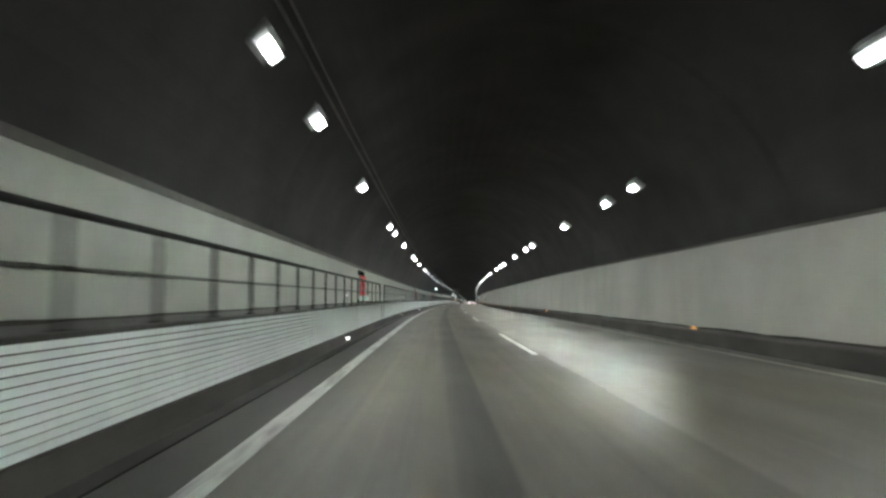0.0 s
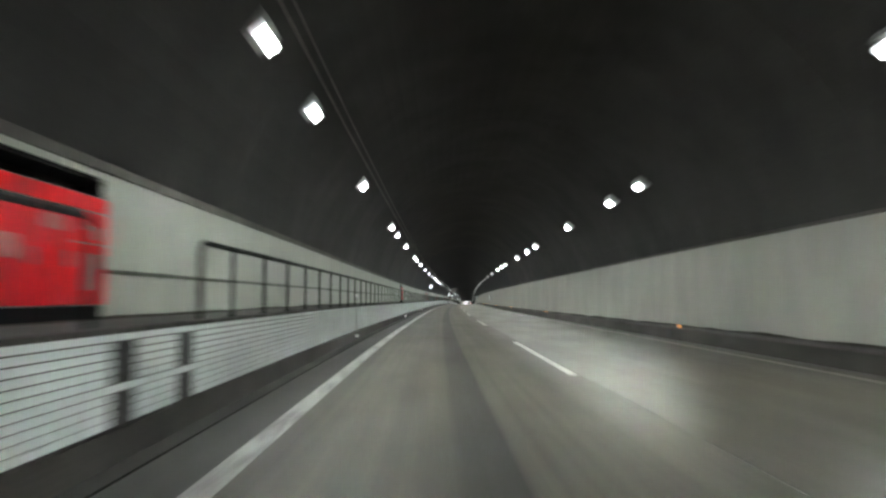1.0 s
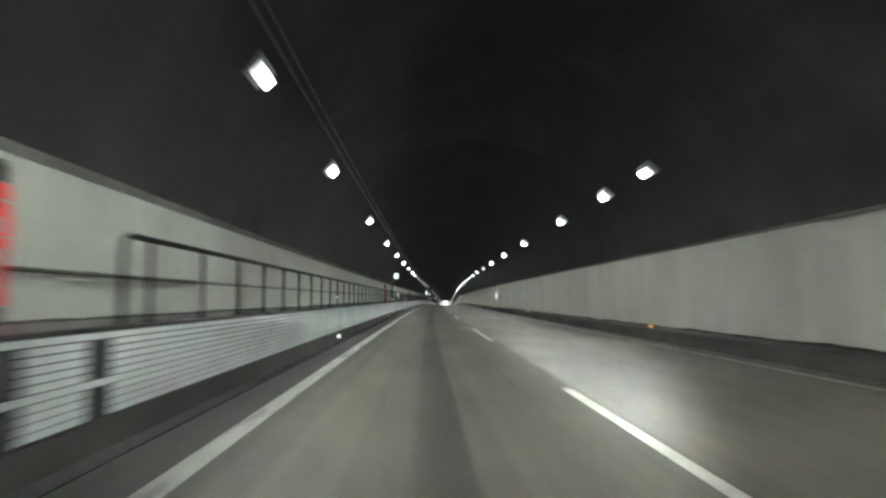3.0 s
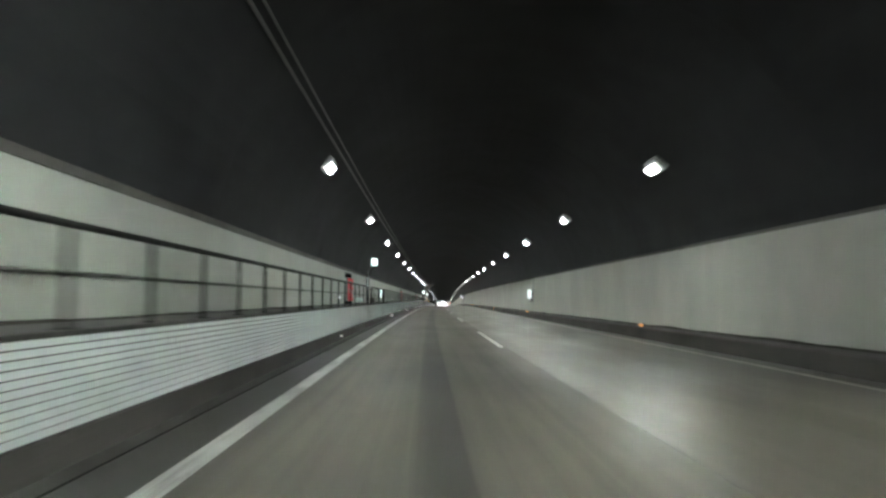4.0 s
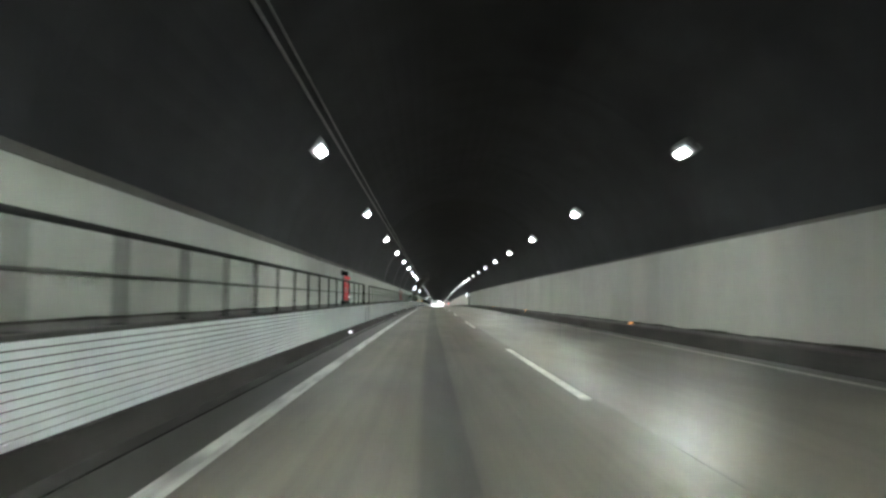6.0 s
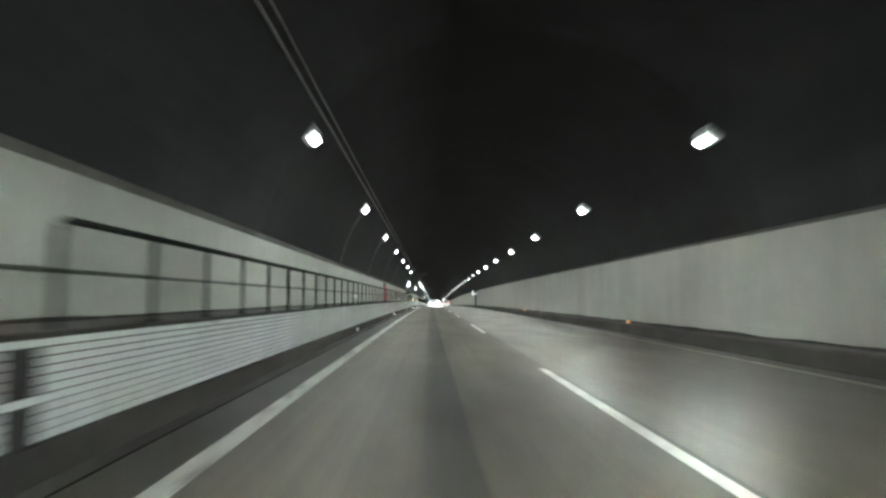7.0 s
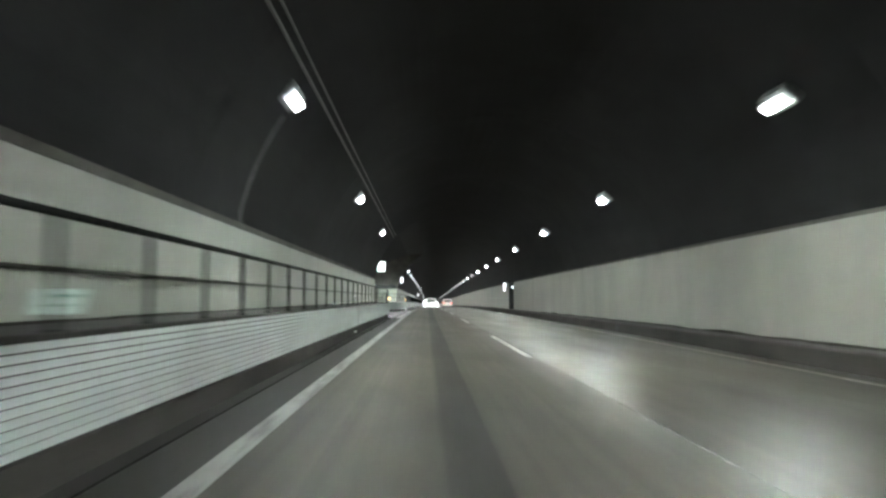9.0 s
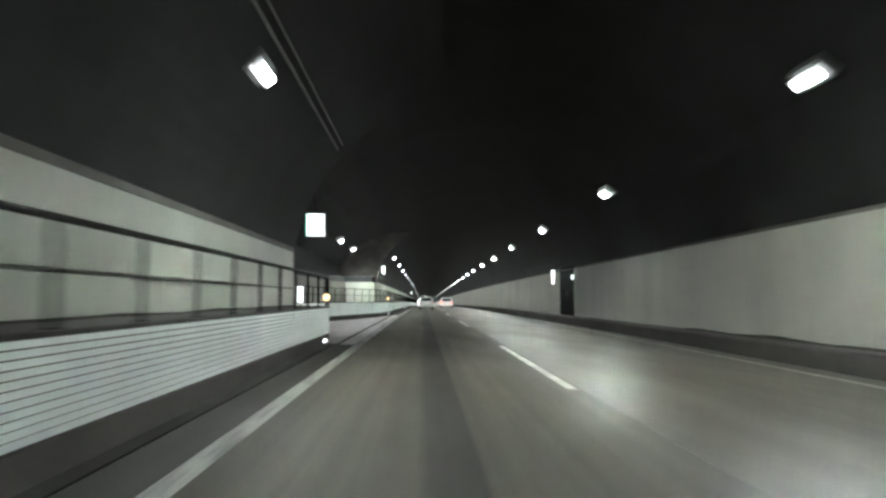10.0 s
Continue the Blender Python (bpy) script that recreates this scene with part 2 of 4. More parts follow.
def box(x0, x1, y0, y1, z0, z1, bevel=0.0, bm=None):
    bm = bm or bmesh.new()
    made = bmesh.ops.create_cube(bm, size=1.0, matrix=Matrix.Translation(((x0 + x1) / 2, (y0 + y1) / 2, (z0 + z1) / 2)) @ Matrix.Diagonal((x1 - x0, y1 - y0, z1 - z0, 1)))
    if bevel:
        edges = list({e for v in made["verts"] for e in v.link_edges})
        bmesh.ops.bevel(bm, geom=edges, offset=bevel, segments=2, affect="EDGES", profile=0.7)
    return bm


def rod(a, b, r, bm=None, sides=8):
    bm = bm or bmesh.new()
    a, b = Vector(a), Vector(b)
    turn = (b - a).to_track_quat("Z", "Y").to_matrix().to_4x4()
    bmesh.ops.create_cone(bm, cap_ends=True, segments=sides, radius1=r, radius2=r, depth=(b - a).length, matrix=Matrix.Translation((a + b) / 2) @ turn)
    return bm


def stations(s0, s1, step=5.0):
    n = max(1, math.ceil((s1 - s0) / step))
    return [s0 + (s1 - s0) * i / n for i in range(n + 1)]


def sweep_data(profile, s0, s1, closed=True, step=5.0):
    ss, k = stations(s0, s1, step), len(profile)
    verts = [at(s, u, z) for s in ss for u, z in profile]
    faces = []
    for i in range(len(ss) - 1):
        for j in range(k if closed else k - 1):
            a, b = i * k + j, i * k + (j + 1) % k
            faces.append((a, b, b + k, a + k))
    if closed:
        faces += [tuple(range(k))[::-1], tuple(range(len(verts) - k, len(verts)))]
    return verts, faces


def sweep(name, profile, s0, s1, material, parent=None, label="", closed=True, step=5.0, smooth=False):
    v, f = sweep_data(profile, s0, s1, closed, step)
    return mesh_ob(name, v, f, material, parent, label, smooth)


def rect(u0, u1, z0, z1):
    return [(u0, z0), (u1, z0), (u1, z1), (u0, z1)]


def lapped(u0, u1, z0, z1, lean=0.005, c=0.002):
    """A board whose face leans back a little towards its top."""
    return [(u0, z0), (u1 - c, z0), (u1, z0 + c), (u1 - lean, z1 - c), (u1 - lean - c, z1), (u0, z1)]


def ring(u, z, r, n=8):
    return [(u + r * math.cos(a * 2 * math.pi / n), z + r * math.sin(a * 2 * math.pi / n)) for a in range(n)]


def thing(name, label, category, group="", kind=""):
    return tagged(new(name), label, category, group, kind)


# ---- road ----
v, f = sweep_data([(-2.36, 0), (-1.0, 0), (0.4, 0), (1.75, 0), (3.4, 0), (5.0, 0), (KERB_R, 0)], S0, S1 + 20, closed=False, step=4.0)
road = mesh_ob("road", v, f, ASPHALT)
layer = road.data.uv_layers.new(name="UVMap")
us, ss_ = [-2.36, -1.0, 0.4, 1.75, 3.4, 5.0, KERB_R], stations(S0, S1 + 20, 4.0)
for lp in road.data.loops:
    layer.data[lp.index].uv = (us[lp.vertex_index % 7], ss_[lp.vertex_index // 7])
tagged(road, "grey asphalt carriageway with polished wheel tracks", "road", kind="structure")
tagged(sweep("gutter_before_bay", [(-2.62, -0.03), (-2.365, -0.03), (-2.365, -0.012), (-2.62, 0.012)], S0, BAY0, GUTTER), "dark sooty concrete gutter beside the walkway", "gutter", kind="structure")
tagged(sweep("gutter_after_bay", [(-2.62, -0.03), (-2.365, -0.03), (-2.365, -0.012), (-2.62, 0.012)], BAY1, S1, GUTTER), "dark sooty concrete gutter beside the walkway", "gutter", kind="structure")
tagged(sweep("kerb_right", [(KERB_R, -0.05), (KERB_R + 0.01, 0.31), (KERB_R + 0.04, 0.34), (WALL_R + 0.1, 0.36), (WALL_R + 0.1, -0.05)], S0, S1, KERB), "high dark concrete kerb along the far wall", "kerb", kind="structure")
# A strip along the kerb's edge, lighter than its face.
tagged(sweep("kerb_nosing", [(KERB_R - 0.003, 0.312), (KERB_R + 0.028, 0.347), (KERB_R + 0.06, 0.35), (KERB_R + 0.06, 0.33), (KERB_R + 0.02, 0.308)], S0, S1, NOSING), "pale strip along the edge of the high kerb", "kerb edge", kind="structure")
tagged(sweep("edge_line_left", rect(-1.85, -1.65, -0.01, 0.004), S0, S1, PAINTW, step=4), "worn white edge line on the asphalt", "road marking", kind="structure")
tagged(sweep("edge_line_right", rect(5.7, 5.83, -0.01, 0.004), S0, S1, PAINTR, step=4), "thin white edge line on the asphalt", "road marking", kind="structure")
tagged(sweep("gutter_joint", rect(-2.386, -2.371, -0.02, 0.0035), S0, BAY0, JOINT, step=4), "thin black joint between gutter and asphalt", "road joint", kind="structure")
gap_rng = random.Random(4)
s = S0
while s < S1 - 20:
    e = s + gap_rng.uniform(4, 14)
    tagged(sweep("seam", rect(1.845, 1.845 + gap_rng.uniform(0.012, 0.026), -0.01, 0.003), s, e, TAR, step=4), "thin shiny tarred seam between the lanes", "road seam", "tarred seams", "structure")
    s = e + gap_rng.uniform(0.5, 6)
for k in range(-3, 31):
    s = 14.46 + 20 * k - (1.46 if k == 4 else 0)
    tagged(sweep("lane_dash", rect(1.672, 1.797, -0.01, 0.004), s, s + 8, PAINT, step=4), "white painted dash of the lane line", "road marking", "lane line dashes", "structure")

# ---- the walkway on the near side ----
for name, a, b in (("walkway_before_bay", S0, BAY0), ("walkway_after_bay", BAY1, S1)):
    tagged(sweep(name, [(-4.6, -0.1), (-2.6, -0.1), (-2.6, 0.914), (-2.56, 0.918), (-2.552, 0.948), (-2.57, 0.957), (-4.6, 0.965)], a, b, LEDGE), "raised concrete service walkway with a dark worn edge", "walkway", kind="structure")
    tagged(sweep(name.replace("walkway", "plinth"), [(-2.62, -0.05), (FACE_L + 0.004, -0.05), (FACE_L + 0.004, 0.245), (-2.62, 0.255)], a, b, KERB), "dark sooty concrete plinth under the slatted front", "plinth", kind="structure")

HYDRANTS = (28.95, 77.5, 126.85, 173.9, 222.0)
CABINETS = [s - 0.43 for s in HYDRANTS]
STEPS = [s + d for s in HYDRANTS for d in (0.0, 1.25)] + [136.1]
JOINTS = [43.5 + 50.2 * k for k in range(-2, 12)]
JOINTS = [s for s in JOINTS if not BAY0 - 2 < s < BAY1 + 2]
SLAT_N, SLAT_Z0, SLAT_Z1 = 11, 0.262, 0.912
HOLES = ((0, 4), (5, 10))  # rows of slats that a foothold cuts

# Slats of the walkway's front, cut at the expansion joints and at the footholds.
front = thing("slatted_front", "pale painted horizontal slats facing the service walkway", "wall cladding", kind="structure")
pitch = (SLAT_Z1 - SLAT_Z0) / SLAT_N


def slat_runs(s0, s1):
    cuts = [s0] + [c for s in JOINTS for c in (s - 0.11, s + 0.11) if s0 < s < s1] + [s1]
    return list(zip(cuts[::2], cuts[1::2]))


far_v, far_f = [], []
for a, b in slat_runs(S0, BAY0) + slat_runs(BAY1, S1):
    mine = [s for s in STEPS if a < s < b]
    for row in range(SLAT_N):
        z0, z1 = SLAT_Z0 + row * pitch + 0.0065, SLAT_Z0 + (row + 1) * pitch - 0.0065
        runs = [(a, b)]
        if any(lo <= row < hi for lo, hi in HOLES):
            cuts = [a] + [c for s in mine for c in (s - 0.22, s + 0.22)] + [b]
            runs = list(zip(cuts[::2], cuts[1::2]))
        for p, q in runs:
            if p < -10 or q > 330:
                v, f = sweep_data(lapped(-2.598, FACE_L, z0, z1), p, q, step=8)
                far_f += [tuple(i + len(far_v) for i in face) for face in f]
                far_v += v
            else:
                sweep("slat", lapped(-2.598, FACE_L, z0, z1), p, q, SLAT, front, step=6)
tagged(mesh_ob("slats_far", far_v, far_f, SLAT, front), kind="stuff")
for s in STEPS:
    for lo, hi in HOLES:
        z0, z1 = SLAT_Z0 + lo * pitch, SLAT_Z0 + hi * pitch
        # A dark plate at the back gives the hole its shade by colour.
        hole = part("foothold", box(-0.006, 0.004, -0.215, 0.215, z0 + 0.006, z1 - 0.006, 0.002), DARK, front, "dark plate standing in for the shade in a foothold")
        hole.matrix_basis = stand(s, -2.596)

for s in JOINTS:
    cover = part("joint_cover", box(-0.02, 0.026, -0.105, 0.105, SLAT_Z0, SLAT_Z1, 0.004), GREY, front, "grey concrete joint cover")
    cover.matrix_basis = stand(s, -2.6)
    block = part("kerb_joint", box(-0.006, 0.02, -0.22, 0.22, 0.02, 0.3, 0.006), DARK, None)
    block.matrix_basis = stand(s + 0.3, KERB_R)
    tagged(block, "dark open joint in the high kerb", "kerb joint", "kerb joints", "structure")

# Grit and grime gathered along the foot of the two walls.
def grit(name, u, out, z, seed, wide, high, label):
    """A ragged low bank against a wall, out: the side on which it lies."""
    noise.seed_set(seed)
    verts, faces, n = [], [], int((BAY0 + 10) / 0.3)
    for i in range(n + 1):
        s = -10 + i * 0.3
        a = 0.5 + 0.5 * noise.noise((s * 0.9, seed, 0)) + 0.35 * noise.noise((s * 3.1, seed, 5))
        b = 0.5 + 0.6 * noise.noise((s * 0.5, seed, 9)) + 0.3 * noise.noise((s * 2.3, seed, 2))
        w, h = wide * max(0.1, a), high * max(0.08, b)
        verts += [at(s, u - 0.01 * out, z + h), at(s, u + out * w * 0.4, z + h * 0.45), at(s, u + out * w, z - 0.004)]
    for i in range(n):
        for j in (0, 1):
            k = i * 3 + j
            faces.append((k, k + 1, k + 4, k + 3))
    noise.seed_set(1)
    return tagged(mesh_ob(name, verts, faces, GRIT, smooth=True), label, "grit", kind="stuff")


grit("grit_on_kerb", WALL_R, -1, 0.362, 3, 0.22, 0.075, "dark grit and grime banked along the foot of the far wall")
grit("grit_on_walkway", WALL_L, 1, 0.966, 7, 0.25, 0.04, "dark grit and grime along the foot of the panels")

# ---- upper walls ----
fixed, between = [], [(S0, CABINETS[0] - 0.42)] + [(p + 1.85, q - 0.42) for p, q in zip(CABINETS, CABINETS[1:])] + [(CABINETS[-1] + 1.85, BAY0 - 0.3)]
for a, b in between:
    fixed += [(a, 135.2), (136.35, b)] if a < 135.2 < b else [(a, b)]
LEFT_RUNS = fixed + [(BAY1 + 1, S1)]
RIGHT_RUNS = [(S0, 277.2), (280.4, S1)]


def cladding(name, label, u, out, z0, z1, runs, length, skin=PANEL):
    """Enamel panels side by side along a wall, each a little apart from the next."""
    wall = thing(name, label, "wall", kind="structure")
    vv, ff = [], []
    for a, b in runs:
        n = max(1, round((b - a) / length))
        for i in range(n):
            p, q = a + (b - a) * i / n + 0.003, a + (b - a) * (i + 1) / n - 0.003
            prof = [(u, z0), (u, z1), (u - out * 0.05, z1), (u - out * 0.05, z0)]
            v, f = sweep_data(prof, p, q, step=3)
            if p < -8 or p > 300:
                ff += [tuple(k + len(vv) for k in face) for face in f]
                vv += v
            else:
                mesh_ob("wall_panel", v, f, skin, wall)
    tagged(mesh_ob("wall_panels_far", vv, ff, skin, wall), kind="stuff")
    return wall


cladding("wall_left", "pale grey-green enamel wall panels behind the walkway", WALL_L, 1, 0.97, 2.33, LEFT_RUNS, 3.0)
cladding("wall_right", "pale warm-grey enamel wall panels above the kerb", WALL_R, -1, 0.37, 2.5, RIGHT_RUNS, 3.0, PANEL_R)

# ---- lining ----
A0 = math.asin((2.35 - VAULT_Z) / VAULT_R)
arch = [(MID + VAULT_R * math.cos(math.pi - A0 - (math.pi - 2 * A0) * i / 40), VAULT_Z + VAULT_R * math.sin(math.pi - A0 - (math.pi - 2 * A0) * i / 40)) for i in range(41)]
ARCH_OUT = [(MID + (u - MID) * 1.08, VAULT_Z + (z - VAULT_Z) * 1.08) for u, z in arch]


def vault(name, s0, s1, label, skin):
    """The vault, cast in lengths of ten and a half metres with a shallow groove between them."""
    verts, faces = [], []
    n = max(1, round((s1 - s0) / 10.5))
    for i in range(n):
        a, b = s0 + (s1 - s0) * i / n, s0 + (s1 - s0) * (i + 1) / n
        prof = arch + ARCH_OUT[::-1]
        v, f = sweep_data(prof, a + 0.012, b - 0.012, step=5.3)
        faces += [tuple(k + len(verts) for k in face) for face in f]
        verts += v
    ob = mesh_ob(name, verts, faces, skin)
    return tagged(ob, label, "ceiling", kind="structure")


# Lighter lining first, darker later: the haze's fading is put into the colours.
vault("ceiling_first_part", S0, 97.5, "brownish sooty concrete vault of the tunnel, lightened for lamp haze", SOOT_LIFTED)
vault("ceiling_middle_part", 97.5, 185.0, "dark concrete vault of the tunnel", LINING)
vault("ceiling_before_bay", 185.0, BAY0, "dark concrete vault of the tunnel, dimmed in its colour", LINING_DIMMED)
vault("ceiling_after_bay", BAY1 + 1, S1, "dark concrete vault of the tunnel, dimmed in its colour", LINING_DIMMED)
half = [(u, z) for u, z in arch if u > -0.9]
half_out = [(MID + (u - MID) * 1.08, VAULT_Z + (z - VAULT_Z) * 1.08) for u, z in half]
tagged(sweep("ceiling_of_bay", half + half_out[::-1], BAY0, BAY1 + 1, LINING_DIMMED), "dark sooty concrete vault beside the emergency bay, dimmed in its colour", "ceiling", kind="structure")
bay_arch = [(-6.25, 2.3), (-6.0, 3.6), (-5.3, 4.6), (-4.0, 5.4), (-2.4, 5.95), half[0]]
tagged(sweep("ceiling_over_bay", bay_arch + [(u - 0.2, z + 0.35) for u, z in bay_arch[::-1]], BAY0, BAY1 + 1, LINING_DIMMED), "dark sooty concrete vault over the emergency bay, dimmed in its colour", "ceiling", kind="structure")
low_arch = [(u, z) for u, z in arch if u < -0.85]
END = bay_arch + low_arch[::-1] + [(-3.45, 1.0), (-3.45, 0.0), (-6.25, 0.0)]
for name, s in (("wall_bay_start", BAY0 - 0.45), ("wall_bay_end", BAY1 + 1.0)):
    tagged(sweep(name, END, s, s + 0.4, BAND), "dark concrete end wall of the emergency bay", "wall", kind="structure")
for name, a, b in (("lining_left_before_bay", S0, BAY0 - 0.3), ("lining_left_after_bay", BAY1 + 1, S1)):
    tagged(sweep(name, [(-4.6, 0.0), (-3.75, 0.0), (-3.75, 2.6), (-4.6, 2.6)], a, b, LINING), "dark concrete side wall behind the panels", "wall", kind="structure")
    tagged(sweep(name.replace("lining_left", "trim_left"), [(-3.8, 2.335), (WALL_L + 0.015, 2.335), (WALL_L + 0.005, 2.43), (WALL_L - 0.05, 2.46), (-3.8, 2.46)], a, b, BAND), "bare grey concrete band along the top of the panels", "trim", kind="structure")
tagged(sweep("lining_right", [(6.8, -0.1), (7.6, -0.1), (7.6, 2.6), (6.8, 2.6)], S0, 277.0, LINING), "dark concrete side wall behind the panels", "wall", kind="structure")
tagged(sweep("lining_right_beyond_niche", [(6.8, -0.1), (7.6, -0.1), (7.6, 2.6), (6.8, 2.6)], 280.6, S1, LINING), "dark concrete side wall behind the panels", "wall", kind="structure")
tagged(sweep("trim_right", [(6.9, 2.505), (WALL_R - 0.015, 2.505), (WALL_R - 0.005, 2.57), (WALL_R + 0.06, 2.6), (6.9, 2.6)], S0, S1, BAND), "bare grey concrete band along the top of the panels", "trim", kind="structure")
tagged(sweep("lining_niche_right", [(7.4, -0.1), (7.9, -0.1), (7.9, 2.75), (7.4, 2.75)], 276.5, 281.0, LINING), "dark back of the cross passage niche", "wall", kind="structure")

# ---- emergency bay ----
def ribbon(name, line, z0, z1, material, label, category, thick=0.12):
    """An upright wall along a line of (s, u) points."""
    verts, faces = [], []
    for s, u in line:
        verts += [at(s, u, z0), at(s, u, z1), at(s + 0.02, u - thick, z1), at(s + 0.02, u - thick, z0)]
    for i in range(len(line) - 1):
        a = i * 4
        faces += [(a + j, a + (j + 1) % 4, a + 4 + (j + 1) % 4, a + 4 + j) for j in range(4)]
    faces += [(3, 2, 1, 0), tuple(range(len(verts) - 4, len(verts)))]
    return tagged(mesh_ob(name, verts, faces, material), label, category, kind="structure")


LOW = [(BAY0, -2.57), (BAY0 + 0.4, -3.2), (BAY0 + 1.5, -5.3), (270, -5.3), (279.5, -5.3), (284, -4.2), (290, -3.0), (294, -2.62), (BAY1 + 0.2, -2.57)]
HIGH = [(BAY0 - 0.3, -3.45), (BAY0 - 0.1, -3.9), (BAY0 + 1, -6.15), (275, -6.15), (290.5, -6.1), (293.6, -5.4), (294.0, -3.5), (BAY1 + 1, -3.45)]
ribbon("bay_front_wall", LOW, 0.26, 0.93, SLAT, "pale low wall round the emergency bay", "wall")
ribbon("bay_plinth", [(s, u + 0.01) for s, u in LOW], -0.05, 0.255, KERB, "dark plinth of the emergency bay", "plinth")
ribbon("wall_bay", HIGH[:6], 0.95, 2.3, BAYWALL, "dull grey wall round the emergency bay", "wall")
ribbon("wall_bay_end_panel", HIGH[5:], 0.95, 2.3, PANEL, "pale enamel panels at the end of the emergency bay", "wall")
ribbon("lining_bay", [(s, u - 0.15) for s, u in HIGH], 0.0, 2.7, LINING, "dark concrete wall behind the bay panels", "wall", 0.4)
tagged(sweep("bay_floor", [(-6.3, -0.04), (-2.37, -0.04), (-2.37, -0.008), (-6.3, 0.02)], BAY0 - 1, BAY1 + 1, BAYFLOOR), "pale concrete floor of the emergency bay", "pavement", kind="structure")
tagged(sweep("bay_shoulder", [(-2.24, -0.02), (-1.87, -0.02), (-1.87, 0.004), (-2.24, 0.004)], BAY0 - 0.5, BAY1 + 0.5, BAYFLOOR, step=4), "pale concrete strip between the bay and the edge line", "pavement", kind="structure")
v, f = [], []
for (s, u), (s2, u2) in zip(LOW, LOW[1:]):
    v += [at(s, u - 0.02, 0.95), at(s2, u2 - 0.02, 0.95), at(s2, -6.3, 0.955), at(s, -6.3, 0.955), at(s, u - 0.02, 0.9), at(s2, u2 - 0.02, 0.9)]
    k = len(v) - 6
    f += [(k, k + 1, k + 2, k + 3), (k + 4, k + 5, k + 1, k)]
tagged(mesh_ob("bay_walkway", v, f, LEDGE), "concrete walkway round the emergency bay", "walkway", kind="structure")


# ---- railing ----
def railing(s0, s1, phase, pitch=1.48, hoop0=True, hoop1=True, u=-2.6):
    r = thing("railing", "dark steel pipe railing on the edge of the walkway", "railing", "railings of the walkway")
    tr, bz, top = 0.029, 0.955, 1.696
    bend = 0.14
    a, b = s0 + (bend if hoop0 else 0), s1 - (bend if hoop1 else 0)
    sweep("top_rail", ring(u, top, tr), a, b, RAIL, r, step=5, smooth=True)
    for on, s, d in ((hoop0, s0, 1), (hoop1, s1, -1)):
        if on:
            bm = bmesh.new()
            pts = [(0, 0, 0), (0, 0, top - bz - bend)] + [(0, d * bend * (1 - math.cos(t)), top - bz - bend + bend * math.sin(t)) for t in (0.5, 1.05, 1.57)]
            for p, q in zip(pts, pts[1:]):
                rod(p, q, tr, bm)
            part("end_hoop", bm, RAIL, r).matrix_basis = stand(s, u, bz)
    k0 = math.ceil((s0 + 0.45 - phase) / pitch)
    s = phase + k0 * pitch
    near, far = [], []
    while s < s1 - 0.45:
        (near if -5 < s < 300 else far).append(s)
        s += pitch
    for s in near:
        ob = new("post", POST)
        ob.parent = r
        ob.matrix_basis = stand(s, u, bz)
    if far:
        bm = bmesh.new()
        for s in far:
            o = at(s, u, bz)
            box(o.x - 0.018, o.x + 0.018, o.y - 0.025, o.y + 0.025, o.z, o.z + top - bz - 0.02, 0, bm)
        tagged(part("posts_far", bm, RAIL, r), kind="stuff")
    return r


_bm = box(-0.016, 0.016, -0.025, 0.025, 0.0, 0.74, 0.004)
box(-0.05, 0.05, -0.05, 0.05, 0.0, 0.012, 0.002, _bm)
POST = bpy.data.meshes.new("post")
_bm.to_mesh(POST), _bm.free()
POST.materials.append(RAIL)
gaps = [(s - 0.5, s + 1.66) for s in HYDRANTS]
railing(S0, gaps[0][0], 8.81, hoop0=False)
railing(gaps[0][1], gaps[1][0], 38.98, 1.458)
railing(gaps[1][1], gaps[2][0], 121.88, 1.505)
railing(gaps[2][1], 135.65, 129.6, 1.5)
railing(136.55, gaps[3][0], 137.12, 1.487)
railing(gaps[3][1], gaps[4][0], 177.2, 1.513)
railing(gaps[4][1], BAY0 - 0.1, 238.3)
railing(BAY1 + 0.2, S1, BAY1 + 0.6, hoop1=False)


# ---- tube along the panels, on the railing's shadow line ----
_bm = box(-0.045, 0.0, -0.02, 0.02, -0.03, 0.03, 0.004)
CLIP = bpy.data.meshes.new("clip")
_bm.to_mesh(CLIP), _bm.free()
CLIP.materials.append(PIPE_AND_SHADOW)
SHADOW_RUNS = [(S0, CABINETS[0] - 0.13)] + [(p + 1.8, q - 0.13) for p, q in zip(CABINETS, CABINETS[1:])] + [(CABINETS[-1] + 1.8, BAY0 - 0.4)]
SHADOW_RUNS = [q for a, b in SHADOW_RUNS for q in ([(a, 135.15), (136.45, 142.95), (144.85, b)] if a < 135 < b else [(a, b)])] + [(BAY1 + 1, S1)]
for a, b in SHADOW_RUNS:
    # Tube and clips reinforce the railing's shadow line and bridge its gaps.
    pipe = thing("wall_pipe", "thin tube along the wall panels, carrying the railing's shadow line", "pipe", "pipes along the panels")
    sweep("tube", ring(WALL_L + 0.023, 1.406, 0.021, 8), a, b, PIPE_AND_SHADOW, pipe, step=5, smooth=True)
    for i in range(int((min(b, 300) - a) / 6.0)):
        ob = new("clip", CLIP)
        ob.parent = pipe
        ob.matrix_basis = stand(a + 1.5 + 6.0 * i, WALL_L + 0.046, 1.406)
bay_rail = thing("railing", "dark steel pipe railing round the emergency bay", "railing", "railings of the walkway")
